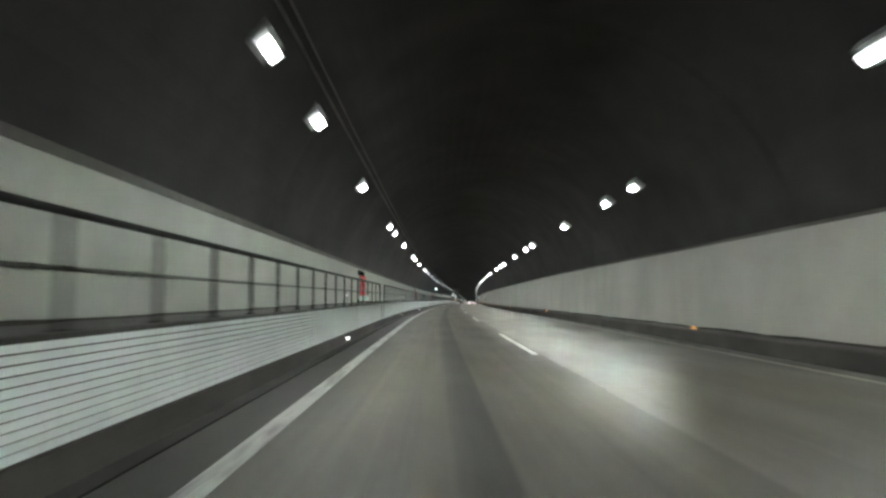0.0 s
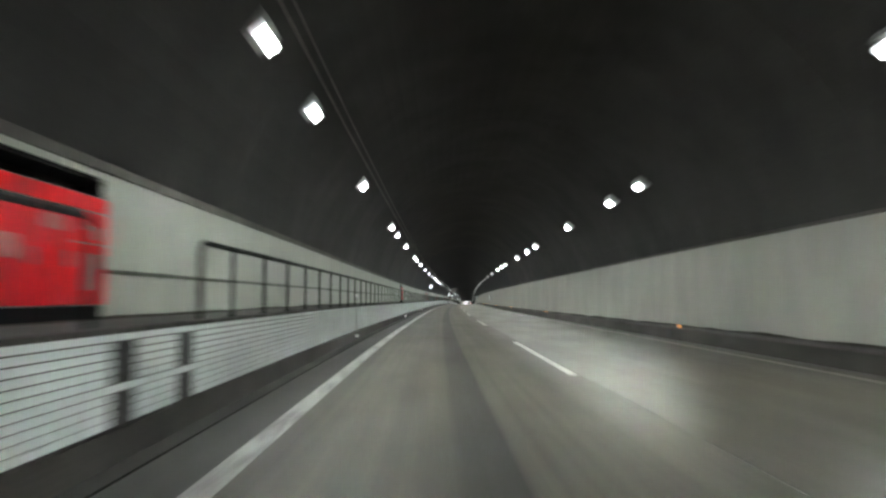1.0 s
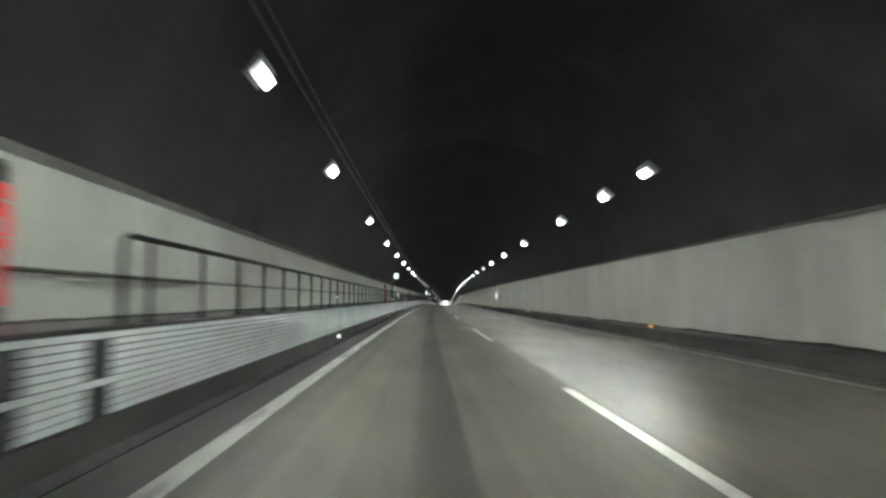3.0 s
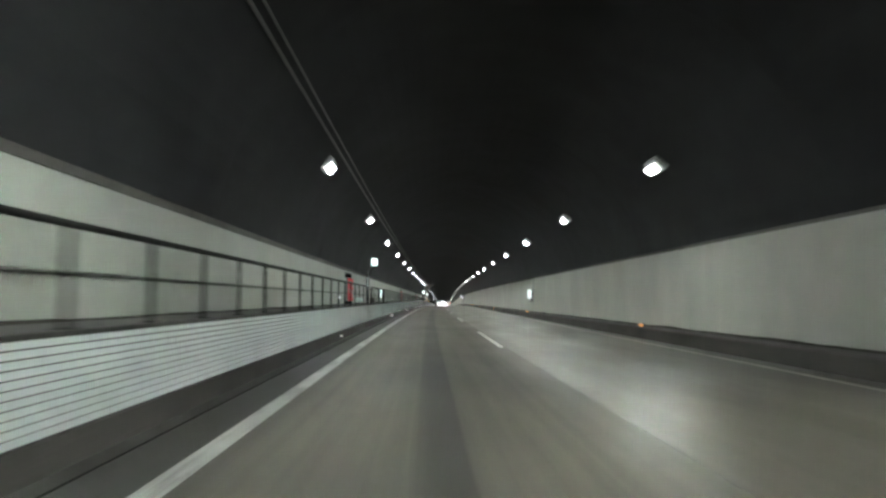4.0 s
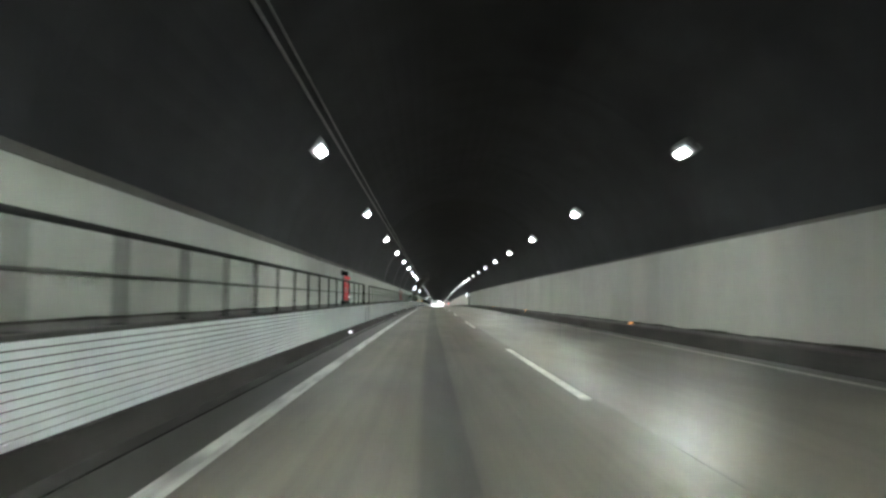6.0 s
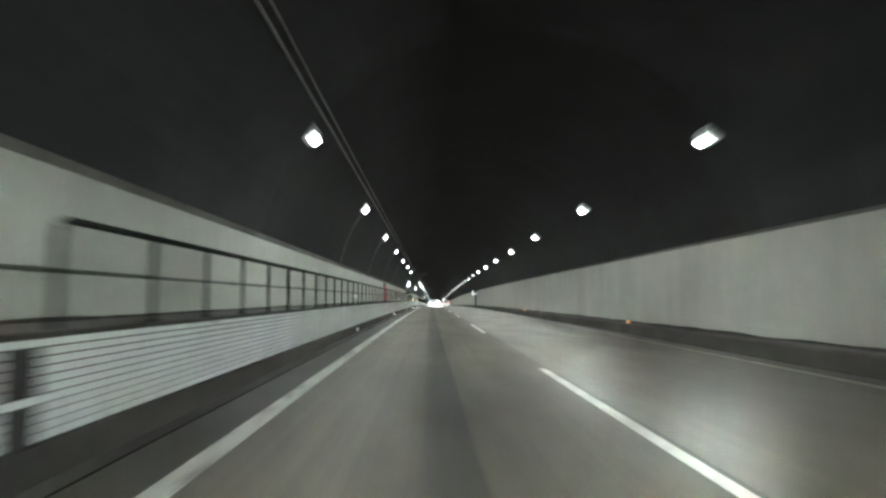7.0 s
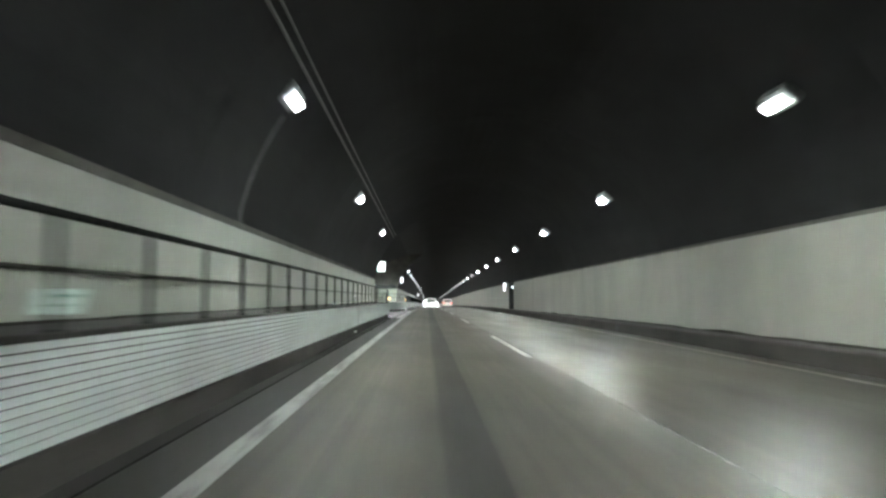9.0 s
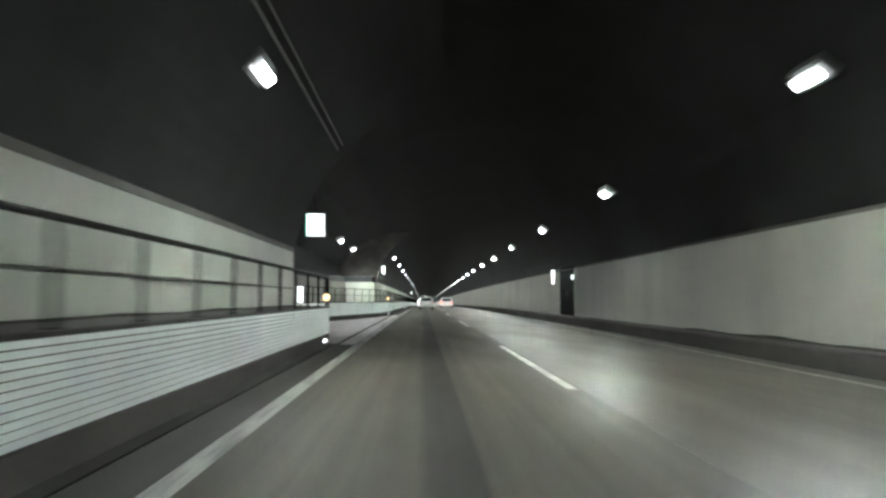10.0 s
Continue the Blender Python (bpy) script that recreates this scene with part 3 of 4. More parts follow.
for z, r in ((1.71, 0.026), (1.35, 0.017)):
    bm = bmesh.new()
    for (s, u), (s2, u2) in zip(LOW[2:], LOW[3:]):
        rod(at(s, u - 0.09, z), at(s2, u2 - 0.09, z), r, bm)
    part("top_rail" if z > 1.5 else "middle_rail", bm, RAIL, bay_rail)
for i in range(20):
    s = BAY0 + 1.5 + i * 1.55
    ob = new("post", POST)
    ob.parent = bay_rail
    ob.matrix_basis = stand(s, float(np.interp(s, [p[0] for p in LOW], [p[1] for p in LOW])) - 0.09, 0.955)


# ---- fire hydrant cabinets ----
WHITEISH = mat("faded_white_plate", (0.55, 0.22, 0.2), 0.5, var=0.08, scale=12)


def hydrant():
    h = thing("hydrant_cabinet", "red steel fire hydrant cabinet in a niche on the walkway", "hydrant cabinet", "fire hydrant cabinets")
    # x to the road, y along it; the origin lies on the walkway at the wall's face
    # The shade inside the niche is put into its near-black colour.
    part("niche", niche_bm(), DOOR_AND_SHADE, h, "concrete niche with its shade painted near-black")
    part("cabinet_body", box(-0.28, 0.07, -0.1, 1.79, 0.125, 1.1, 0.012), GREY, h, "grey steel body")
    part("plinth", box(-0.25, 0.06, -0.36, 1.77, 0.0, 0.125, 0.006), DOOR_AND_SHADE, h, "black base")
    part("header_panel", box(0.072, 0.092, -0.085, 1.775, 0.955, 1.085, 0.006), RED, h, "red strip over the doors")
    for y0, y1, z1, nm in ((-0.085, 0.62, 0.94, "hose_door"), (0.635, 1.17, 0.94, "valve_door"), (1.185, 1.775, 0.66, "extinguisher_door")):
        door = part(nm, box(0.072, 0.092, y0, y1, 0.135, z1, 0.006), RED, h, "red enamelled door")
        part("handle", box(0.093, 0.115, y1 - 0.1, y1 - 0.06, 0.45, 0.58, 0.005), STEEL, door, "steel pull handle")
    alarm = part("alarm_panel", box(0.072, 0.092, 1.185, 1.775, 0.675, 0.94, 0.006), RED, h, "red panel with an alarm button")
    part("button_plate", box(0.093, 0.1, 1.42, 1.66, 0.7, 0.82, 0.004), GREY, alarm, "grey button plate")
    part("lamp", rod((0.093, 1.3, 0.82), (0.125, 1.3, 0.82), 0.045, sides=12), WHITEISH, alarm, "faded round lamp")
    d = h.children
    doors = {o.name.split(".")[0]: o for o in d}
    part("notice", box(0.093, 0.097, 1.34, 1.6, 0.26, 0.58, 0.001), GREY, doors["extinguisher_door"], "grey notice plate")
    part("notice", box(0.093, 0.097, 0.12, 0.36, 0.48, 0.66, 0.001), WHITEISH, doors["hose_door"], "faded plate")
    for k in range(3):
        part("writing_bar", box(0.093, 0.096, 0.72 + 0.13 * k, 0.8 + 0.13 * k, 0.74, 0.86, 0.001), WHITEISH, doors["valve_door"], "pale bar of writing")
    return h


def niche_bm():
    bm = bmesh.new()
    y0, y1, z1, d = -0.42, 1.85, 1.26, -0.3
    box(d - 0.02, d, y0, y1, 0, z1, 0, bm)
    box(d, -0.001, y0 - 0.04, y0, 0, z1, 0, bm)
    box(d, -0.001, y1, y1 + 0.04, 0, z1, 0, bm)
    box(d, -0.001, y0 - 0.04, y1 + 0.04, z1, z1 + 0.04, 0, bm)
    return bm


def infill():
    return box(-0.25, -0.003, -0.418, -0.105, 0.126, 1.1, 0.004)


first = hydrant()
part("side_panel", infill(), PANEL, first, "pale panel beside the cabinet")
for i, s in enumerate(CABINETS):
    m = stand(s, WALL_L, 0.965)
    if i:
        copy_thing(first, m)
    else:
        first.matrix_basis = m
for s in CABINETS:
    for a, b in ((s - 0.42, s + 1.85),):
        tagged(sweep("lintel_panel", [(WALL_L, 2.27), (WALL_L, 2.33), (WALL_L - 0.05, 2.33), (WALL_L - 0.05, 2.27)], a, b, PANEL), "pale enamel strip over a hydrant niche", "wall panel", "strips over the niches", "structure")


# ---- lamps ----
def tunnel_lamp():
    lamp = thing("tunnel_lamp", "bright white tunnel lamp on brackets under the vault", "lamp", "tunnel lamps")
    # faces down along its own -z
    part("housing", box(-0.2, 0.2, -0.36, 0.36, 0.0, 0.16, 0.03), STEEL, lamp, "grey metal housing")
    bm = bmesh.new()
    for x in (-0.105, 0.105):
        box(x - 0.012, x + 0.012, -0.32, 0.32, -0.085, 0.002, 0.005, bm)
    for y in (-0.308, 0.308):
        box(-0.092, 0.092, y - 0.012, y + 0.012, -0.085, 0.002, 0.005, bm)
    part("rim", bm, RIM, lamp, "frosted glowing rim")
    part("lens", box(-0.09, 0.09, -0.29, 0.29, -0.025, -0.004, 0.004), LENS, lamp, "glowing white lens")
    for y in (-0.25, 0.25):
        part("bracket", rod((-0.0, y, 0.15), (-0.02, y, 0.24), 0.015), STEEL, lamp)
    return lamp


def lamp_pose(s, side):
    u = -2.52 if side < 0 else 5.62
    return stand(s, u, 4.46) @ pose(0, 0, 0, 0, 39 * side, 0)


base = [114.72 + 11.74 * k for k in range(-14, 43)]
LAMPS = [(s, 1) for s in base if s < S1 - 4] + [(s, -1) for s in base if s < S1 - 4 and not BAY0 < s < BAY1 + 3]
LAMPS += [(s, 1) for s in (-46.3, -22.8, 0.7, 24.3, 47.85, 72.35, 95.6)] + [(s, -1) for s in (-34.1, -10.6, 12.9, 36.1, 60.2, 83.5)]
lamp0 = tunnel_lamp()
lamp0.matrix_basis = lamp_pose(*LAMPS[0])
for s, side in LAMPS[1:]:
    copy_thing(lamp0, lamp_pose(s, side))
for s in (285.3, 292.4):
    copy_thing(lamp0, stand(s, -4.8, 4.46) @ pose(0, 0, 0, 0, -25, 0))

# ---- cables ----
for u, z, r in ((-2.27, 4.83, 0.029), (-2.15, 4.94, 0.021)):
    # The conduits are darker and browner up to s = 97.5.
    tagged(sweep("cable_conduit", ring(u, z, r, 8), S0, 97.5, CABLE_DARK, smooth=True), "dark brown cable conduit hung along the vault", "conduit", "conduits under the vault")
    tagged(sweep("cable_conduit", ring(u, z, r, 8), 97.5, BAY0 - 1, CABLE, smooth=True), "grey cable conduit hung along the vault", "conduit", "conduits under the vault")


# Along one stretch a thin feeder climbs from the panels up the vault to each near-side lamp.
def feeder(s):
    pts = [(-3.42, 2.3), (-3.42, 2.48)] + [(MID - (VAULT_R - 0.03) * math.cos(radians(d)), VAULT_Z + (VAULT_R - 0.03) * math.sin(radians(d))) for d in (13, 17, 21, 25, 29, 33)]
    bm = bmesh.new()
    for (u, z), (u2, z2) in zip(pts, pts[1:]):
        rod((u, 0, z), (u2, 0, z2), 0.015, bm)
    ob = part("lamp_feeder", bm, FEEDER, None)
    ob.matrix_basis = stand(s)
    tagged(ob, "thin galvanised conduit climbing the vault to a lamp", "conduit", "lamp feeders")


for s, side in LAMPS:
    if side < 0 and 190 < s < 238:
        feeder(s + 0.25)


# ---- delineators ----
def delineator(name, light, label, group, k=1.0):
    t = thing(name, label, "delineator", group)
    part("base", box(-0.045, 0.045, -0.06, 0.06, -0.042 * k, 0.042 * k, 0.01), GREY, t)
    part("light", box(-0.04 * k, 0.04 * k, -0.075, -0.058, -0.034 * k, 0.034 * k, 0.01 * k), light, t, "glowing face")
    return t


low = delineator("low_delineator", LED_W, "white glowing delineator on the plinth of the walkway", "low delineators")
faint = delineator("low_delineator", DIM_GLOW, "small faint white delineator on the plinth of the walkway", "low delineators", 0.6)
# On the railing the emission stands in for headlights thrown back by reflectors.
high = delineator("rail_delineator", DIM_GLOW, "white delineator on the walkway railing, its reflection made to glow", "railing delineators", 0.75)
amber = delineator("kerb_delineator", LED_A, "amber glowing delineator on the high kerb", "kerb delineators")
part("stem", rod((0, 0, -0.255), (0, 0, -0.03), 0.012), STEEL, high)
LOW_AT = (-32.4, -7.2, 17.95, 68.3, 93.2, 143.35, 168.2, 218.6, 262.7, 294.5, 337)
FAINT_AT = (43.3, 117.6, 194.6, 242.9)
RAIL_AT = (17.9, 43.5, 68.1, 92.8, 117.3, 143.3, 168.1, 194.1, 242.9)
low.matrix_basis = stand(LOW_AT[0], -2.53, 0.13)
faint.matrix_basis = stand(FAINT_AT[0], -2.53, 0.12)
high.matrix_basis = stand(RAIL_AT[0], -2.55, 1.22)
amber.matrix_basis = stand(18.1, 6.31, 0.39)
for s in LOW_AT[1:]:
    copy_thing(low, stand(s, -2.53, 0.13))
for s in FAINT_AT[1:]:
    copy_thing(faint, stand(s, -2.53, 0.12))
for s in RAIL_AT[1:]:
    copy_thing(high, stand(s, -2.55, 1.22))
for k in range(1, 9):
    copy_thing(amber, stand(18.1 + 25.07 * k, 6.31, 0.39))


# ---- signs ----
def lit_board(label, w, h, depth=0.12):
    """A lit sign box. Its face looks along -y, its origin is the middle of the face."""
    t = thing("lit_sign", label, "sign", "lit signs")
    part("case", box(-w / 2 - 0.03, w / 2 + 0.03, 0.0, depth, -h / 2 - 0.03, h / 2 + 0.03, 0.01), DARK, t, "dark sign case")
    face = part("face", box(-w / 2, w / 2, -0.008, -0.002, -h / 2, h / 2, 0.002), SIGN_ON, t, "glowing white face")
    return t, face


def wall_sign(s, u, z, turn, h, w):
    t, face = lit_board("white lit exit sign with green bars of writing", w, h)
    part("writing_bar", box(-0.6, -0.12, -0.014, -0.009, 0.09, 0.15, 0.002), SIGN_GREEN, face, "green bar of writing")
    part("writing_bar", box(0.25, 0.68, -0.014, -0.009, 0.09, 0.14, 0.002), SIGN_GREEN, face, "green bar of writing")
    part("writing_bar", box(-0.7, -0.61, -0.014, -0.009, 0.07, 0.18, 0.002), SIGN_GREEN, face, "green arrow shape")
    part("writing_bar", box(-0.4, 0.5, -0.014, -0.009, -0.14, -0.11, 0.002), SIGN_GREEN, face, "thin green bar of writing")
    t.matrix_basis = stand(s, u, z) @ pose(0, 0, 0, 0, 0, turn)
    return t


left_sign = wall_sign(144.05, WALL_L + 0.13, 1.57, 90, 0.56, 1.45)
part("tray", box(-0.73, 0.73, 0.0, 0.11, -0.5, -0.315, 0.01), PANEL, left_sign, "grey steel tray under the face")
part("tray_edge", box(-0.8, 0.5, -0.02, 0.12, -0.55, -0.505, 0.008), DARK, left_sign, "dark lower edge")
part("side_box", box(-0.86, -0.77, -0.01, 0.12, -0.46, 0.31, 0.01), DARK, left_sign, "dark box at the side")
right_sign = wall_sign(144.05, WALL_R - 0.13, 1.51, -90, 0.5, 1.5)
part("tray", box(-0.7, 0.62, -0.03, 0.11, -0.46, -0.285, 0.01), PLATE_GREY, right_sign, "pale grey steel tray under the face")
part("tray_edge", box(-0.6, 0.66, -0.035, 0.11, -0.49, -0.465, 0.006), DARK, right_sign, "dark lower edge")
part("side_box", box(0.785, 0.86, 0.0, 0.11, -0.46, -0.2, 0.01), DARK, right_sign, "dark box at the side")
part("arm", box(0.785, 1.15, 0.03, 0.08, -0.03, 0.03, 0.008), DARK, right_sign, "dark side arm")
part("clip", box(0.55, 0.75, -0.02, -0.015, -0.03, 0.03, 0.002), DARK, right_sign, "dark clip on the face")
duct = part("wall_duct", box(-0.05, 0.0, -0.06, 0.06, 0.0, 0.98, 0.012), GREY, None)
duct.matrix_basis = stand(143.0, WALL_R - 0.004, 1.8) @ Matrix.Diagonal((1, 1, 0.7, 1))
tagged(duct, "grey cable duct running down the panels to a sign", "duct")

# Exit door with its sign above, and the small cabinet beside it.
door = thing("exit_door", "lit glass emergency exit door in a dark frame", "door")
part("frame", box(-0.3, 0.06, -0.16, 0.0, 0.0, 1.62, 0.01), DARK, door, "dark steel jamb")
part("frame", box(-0.3, 0.06, 0.9, 1.06, 0.0, 1.62, 0.01), DARK, door, "dark steel jamb")
part("frame", box(-0.3, 0.06, -0.16, 1.06, 1.53, 1.75, 0.01), DARK, door, "dark steel head")
leaf = part("leaf", box(-0.03, 0.0, 0.005, 0.895, 0.02, 1.525, 0.006), GLASS_LIT, door, "pale lit glass leaf")
lit = part("sign_panel", box(0.001, 0.012, 0.03, 0.87, 0.88, 1.5, 0.003), PANEL_LIT, door, "lit white panel with green stripes")
for z0, z1 in ((1.12, 1.2), (0.99, 1.04)):
    part("writing_bar", box(0.013, 0.017, 0.06, 0.84, z0, z1, 0.001), GREEN, lit, "green stripe of writing")
part("push_bar", rod((0.03, 0.1, 0.75), (0.03, 0.8, 0.75), 0.018), STEEL, leaf)
part("backing", box(-0.32, -0.3, -0.16, 1.06, 0, 1.75), DARK, door)
door.matrix_basis = stand(135.35, WALL_L, 0.965)
board, face = lit_board("square lit green and white exit sign above a door", 0.34, 0.4, 0.16)
part("writing_bar", box(-0.17, -0.14, -0.014, -0.009, -0.2, 0.2, 0.001), SIGN_GREEN, face, "green edge")
part("writing_bar", box(-0.135, 0.17, -0.014, -0.009, -0.2, -0.175, 0.001), SIGN_GREEN, face, "green edge")
part("arm", rod((0, 0.08, -0.2), (0, 0.08, -0.6), 0.03), DARK, board)
board.matrix_basis = stand(135.6, -3.05, 3.18)
bm = rod((-0.34, 0, -0.15), (-0.02, 0, 0.42), 0.075, sides=12)
box(-0.12, 0.12, -0.06, 0.06, 0.36, 0.44, 0.01, bm)
post = part("sign_post", bm, DARK, None)
post.matrix_basis = stand(135.68, -3.06, 2.54)
tagged(post, "dark steel post carrying the exit sign", "post")
cab = thing("wall_cabinet", "small dark brown steel cabinet on the walkway", "cabinet")
part("body", box(-0.16, 0.1, -0.16, 0.16, 0.0, 0.27, 0.012), CABPAINT, cab)
part("lid", box(-0.17, 0.11, -0.17, 0.17, 0.27, 0.3, 0.01), CABPAINT, cab)
cab.matrix_basis = stand(137.15, WALL_L + 0.2, 0.965)
# A white board stands in for the glow of the lit sign beside it.
pale = thing("notice_board", "pale board standing in for the lit sign's glow on the panels", "notice board")
part("board", box(0.0, 0.03, -0.22, 0.2, -0.32, 0.32, 0.006), WHITE, pale)
part("frame", box(0.0, 0.05, 0.21, 0.25, -0.36, 0.36, 0.006), DARK, pale, "dark edge post")
pale.matrix_basis = stand(142.4, WALL_L + 0.01, 1.58)
tagged(sweep("foot_pipe", ring(WALL_L + 0.06, 1.15, 0.022, 8), 137.6, 142.6, PIPE_AND_SHADOW, smooth=True), "dark steel pipe along the foot of the panels", "pipe")

tagged(sweep("wall_cable", ring(WALL_L + 0.014, 1.72, 0.012, 6), 137.4, 143.0, CABLE, smooth=True), "thin grey cable clipped along the panels to a sign", "cable")

# Small green and white plates on posts at the walkway's edge.
for s in (22.4, 123.1, 225.0):
    t = thing("exit_plate", "small white and green exit plate on a short post", "sign", "exit plates")
    part("post", rod((0, 0, 0), (0, 0, 0.16), 0.015), STEEL, t)
    pl = part("plate", box(-0.15, 0.15, -0.012, 0.0, 0.1, 0.27, 0.004), PLATE, t)
    pl.matrix_basis = Matrix.Translation((0, 0, 0.1)) @ pose(0, 0, 0, -24, 0, 0) @ Matrix.Translation((0, 0, -0.1))
    part("writing_bar", box(-0.07, 0.13, -0.017, -0.013, 0.21, 0.23, 0.001), GREEN, pl, "green bar of writing")
    part("writing_bar", box(-0.11, 0.11, -0.017, -0.013, 0.15, 0.16, 0.001), GREEN, pl, "thin green bar")
    t.matrix_basis = stand(s, -2.6, 0.962)

# Signs round the emergency bay.
board, face = lit_board("square lit sign over the start of the emergency bay", 0.52, 0.62, 0.2)
part("arm", rod((0, 0.1, 0.33), (-0.1, 0.1, 1.5), 0.03), DARK, board)
part("writing_bar", box(-0.26, -0.23, -0.014, -0.009, -0.31, 0.31, 0.001), SIGN_GREEN, face, "green edge")
board.matrix_basis = stand(265.3, -3.2, 3.22)
board, face = lit_board("narrow lit sign over the end of the emergency bay", 0.21, 0.58, 0.2)
part("arm", rod((0, 0.1, 0.33), (-0.1, 0.1, 1.4), 0.025), DARK, board)
board.matrix_basis = stand(297.0, -3.05, 3.28)
board, face = lit_board("lit telephone sign in the emergency bay", 0.15, 0.46, 0.12)
part("leg", rod((0, 0.06, -0.3), (0, 0.06, -0.85), 0.03), DARK, board)
board.matrix_basis = stand(266.2, -3.75, 1.27)
booth = thing("telephone_cabinet", "dark telephone cabinet standing in the emergency bay", "telephone cabinet")
part("body", box(-0.05, 0.05, -0.12, 0.12, 0.05, 0.72, 0.02), DARK, booth)
part("roof", box(-0.06, 0.06, -0.15, 0.14, 0.72, 0.77, 0.012), DARK, booth)
door = part("front", box(-0.04, 0.04, -0.135, -0.122, 0.12, 0.66, 0.006), DARK, booth)
part("handle", box(0.015, 0.03, -0.15, -0.136, 0.34, 0.46, 0.005), STEEL, door, "steel handle")
for x in (-0.03, 0.03):
    part("leg", box(x - 0.015, x + 0.015, -0.1, 0.1, 0.0, 0.05, 0.005), DARK, booth)
booth.matrix_basis = stand(264.6, -2.75, 0.955)
for s, u in ((263.2, -2.58), (294.6, -2.58)):
    t = thing("amber_beacon", "round amber beacon on a short post by the bay", "beacon", "amber beacons")
    part("post", rod((0, 0, 0), (0, 0, 0.32), 0.02), STEEL, t)
    part("light", rod((0, -0.06, 0.22), (0, 0.02, 0.22), 0.08, sides=16), BEACON, t, "glowing amber lens")
    t.matrix_basis = stand(s, u, 0.955)

board, face = lit_board("square lit sign far along the walkway", 0.34, 0.4, 0.16)
part("arm", rod((0, 0.08, 0.2), (-0.3, 0.08, 1.2), 0.03), DARK, board)
board.matrix_basis = stand(405.0, -3.05, 3.1)

# The cross passage in the far wall.
niche = thing("cross_passage_door", "dark steel door set in a niche of the wall", "door")
part("leaf", box(0.02, 0.08, -1.495, 1.495, 0.0, 2.195, 0.01), DOOR_AND_SHADE, niche)
part("jamb", box(-0.02, 0.6, -1.62, -1.5, 0.0, 2.28, 0.006), DOOR_AND_SHADE, niche)
part("jamb", box(-0.02, 0.6, 1.5, 1.62, 0.0, 2.28, 0.006), DOOR_AND_SHADE, niche)
part("head", box(-0.02, 0.6, -1.62, 1.62, 2.2, 2.32, 0.006), DOOR_AND_SHADE, niche)
part("handle", box(-0.02, 0.02, -0.1, -0.04, 0.9, 1.15, 0.006), DARK, niche)
niche.matrix_basis = stand(278.8, WALL_R, 0.36)
board, face = lit_board("narrow lit sign beside a cross passage", 0.15, 0.44, 0.12)
part("lower_light", box(-0.07, 0.07, -0.008, 0.06, -0.44, -0.3, 0.03), LED_W, board, "small round lamp")
part("arm", rod((0.1, 0.06, 0.2), (0.42, 0.06, 0.32), 0.02), STEEL, board)
board.matrix_basis = stand(280.2, 6.32, 2.34)
board, face = lit_board("small lit green sign on a cross passage", 0.1, 0.18, 0.08)
board.matrix_basis = stand(277.1, 6.62, 2.12)


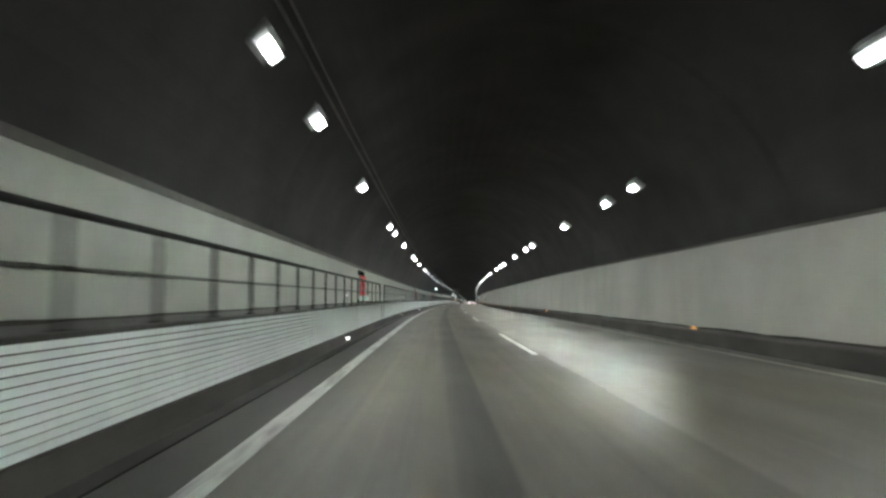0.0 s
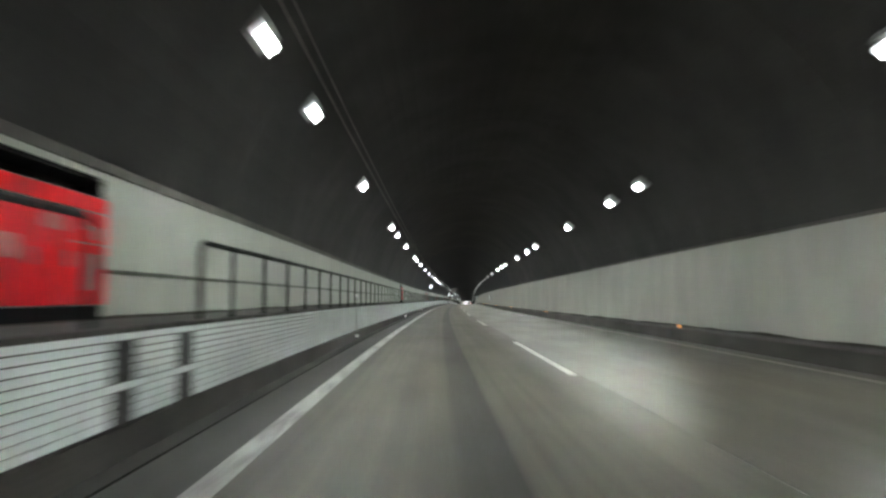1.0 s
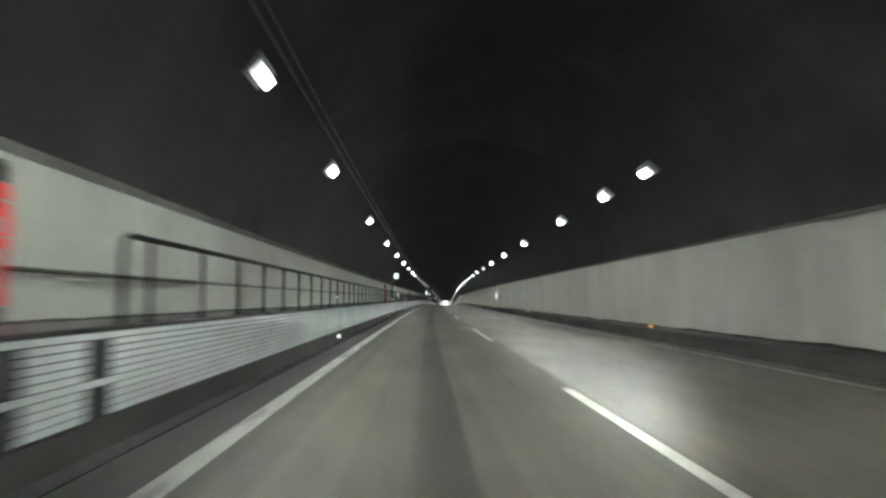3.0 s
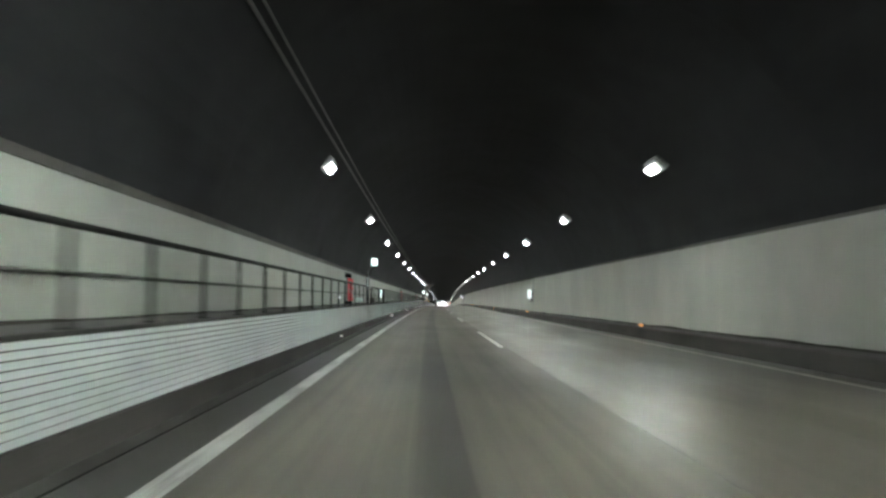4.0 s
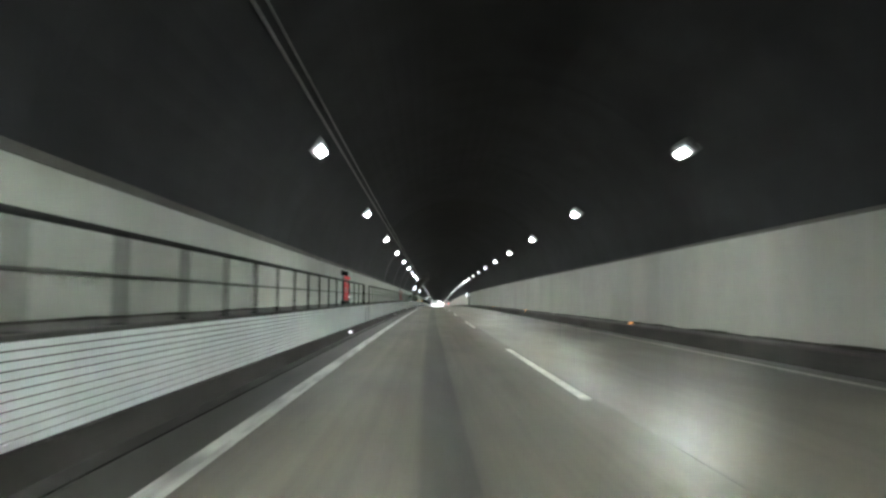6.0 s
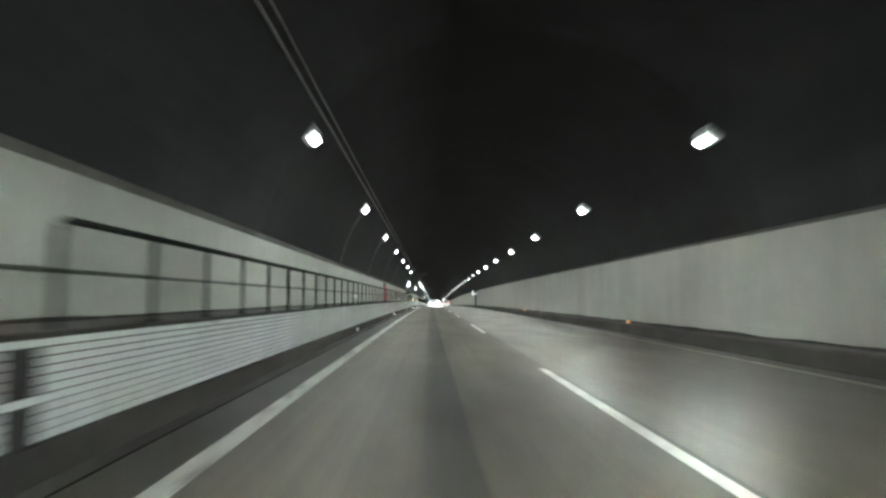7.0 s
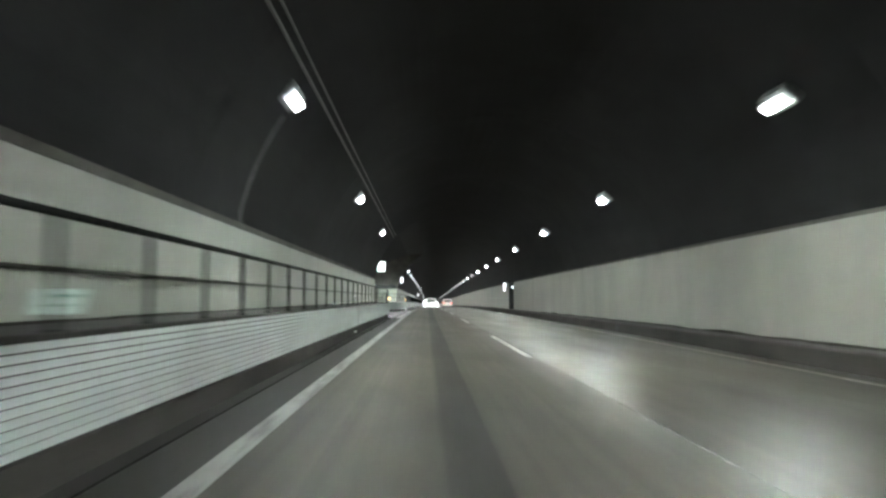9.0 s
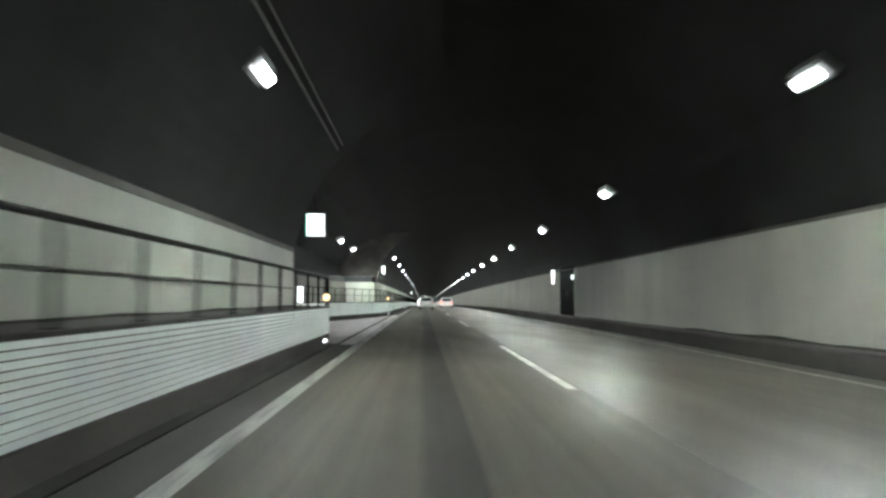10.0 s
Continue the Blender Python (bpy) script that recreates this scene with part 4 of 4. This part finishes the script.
# ---- cars ----
def car(name, label, paint, length, width, height, lamp, hatch):
    """Seen from behind: nose towards +y, origin on the road under the tail."""
    c = thing(name, label, "car", "cars ahead")
    w = width / 2
    side = [(0.0, 0.32), (-0.03, 0.5), (0.08, 0.95), (0.3 if hatch else 0.75, height * 0.97), (0.9 if hatch else 1.3, height), (length * 0.5, height), (length * 0.68, 0.98), (length - 0.25, 0.85), (length - 0.02, 0.6), (length - 0.1, 0.28), (0.3, 0.24)]
    bm = bmesh.new()
    rows = []
    for x, in_ in ((-w, 0.0), (-w * 0.9, 0.04), (w * 0.9, 0.04), (w, 0.0)):
        edge = abs(x) > w * 0.95
        rows.append([bm.verts.new((x * (0.8 if (edge and z > 1.1) else 1.0), y + (0.05 if edge else 0), z - (0.05 if edge and z > 1.1 else 0))) for y, z in side])
    for a, b in zip(rows, rows[1:]):
        for i in range(len(side)):
            j = (i + 1) % len(side)
            bm.faces.new((a[i], a[j], b[j], b[i]))
    bm.faces.new(rows[0][::-1]), bm.faces.new(rows[-1])
    bmesh.ops.recalc_face_normals(bm, faces=bm.faces)
    bmesh.ops.bevel(bm, geom=list(bm.edges), offset=0.03, segments=2, affect="EDGES")
    part("body", bm, paint, c)
    y0, z0, y1, z1 = 0.07, 0.98, (0.3 if hatch else 0.75), height * 0.97
    gl = bmesh.new()
    o = 0.03
    vs = [gl.verts.new(p) for p in ((-w * 0.74, y0, z0 + 0.04), (w * 0.74, y0, z0 + 0.04), (w * 0.62, y1 - 0.1, z1 - 0.15), (-w * 0.62, y1 - 0.1, z1 - 0.15))]
    fs = gl.faces.new(vs)
    ext = bmesh.ops.extrude_face_region(gl, geom=[fs])
    bmesh.ops.translate(gl, vec=(0, -o, 0.01), verts=[q for q in ext["geom"] if isinstance(q, bmesh.types.BMVert)])
    part("rear_window", gl, CARGLASS, c, "dark rear window")
    for sgn in (-1, 1):
        part("tail_light", box(sgn * w * 0.84 - 0.1, sgn * w * 0.84 + 0.1, -0.03, 0.1, 0.72, 0.88, 0.02), lamp, c, "red tail light")
        for y in (0.75, length - 0.85):
            wheel = part("wheel", rod((sgn * (w - 0.2), y, 0.31), (sgn * (w - 0.01), y, 0.31), 0.31, sides=24), TYRE, c)
            part("rim", rod((sgn * (w - 0.02), y, 0.31), (sgn * w, y, 0.31), 0.19, sides=16), STEEL, wheel)
    part("bumper", box(-w * 0.93, w * 0.93, -0.06, 0.12, 0.3, 0.58, 0.04), paint, c)
    part("number_plate", box(-0.165, 0.165, -0.045, -0.02, 0.62, 0.78, 0.004), WHITE, c, "pale plate with a plain bar")
    return c


car("white_car", "white hatchback driving ahead in the near lane", CARPAINT, 4.2, 1.7, 1.48, TAIL, True).matrix_basis = stand(328, 0.2, 0.0)
car("silver_car", "silver estate car with lit brake lights in the far lane", SILVER, 4.6, 1.78, 1.55, TAILHOT, True).matrix_basis = stand(351, 3.3, 0.0)

# ---- beyond the exit ----
v = [at(S1, -300, -0.12), at(S1, 300, -0.12), at(S1 + 700, 300, -0.12), at(S1 + 700, -300, -0.12)]
tagged(mesh_ob("ground", v, [(0, 1, 2, 3)], GROUND), "pale open ground beyond the tunnel's exit", "ground", kind="structure")
v = [at(S1 + 60, -60, -2), at(S1 + 60, 60, -2), at(S1 + 60, 60, 60), at(S1 + 60, -60, 60)]
tagged(mesh_ob("backdrop", v, [(0, 1, 2, 3)], DAY), "blank white daylight beyond the exit", "sky", kind="structure")
# Unseen wall, added to shut the tunnel off behind the start.
v = [at(S0, -8, -0.5), at(S0, 9, -0.5), at(S0, 9, 8), at(S0, -8, 8)]
v += [p + Vector((0, -0.3, 0)) for p in v]
tagged(mesh_ob("wall_end", v, [(0, 1, 2, 3), (7, 6, 5, 4), (0, 4, 5, 1), (1, 5, 6, 2), (2, 6, 7, 3), (3, 7, 4, 0)], LINING), "plain dark unseen wall added to close the tunnel far behind", "wall", kind="structure")
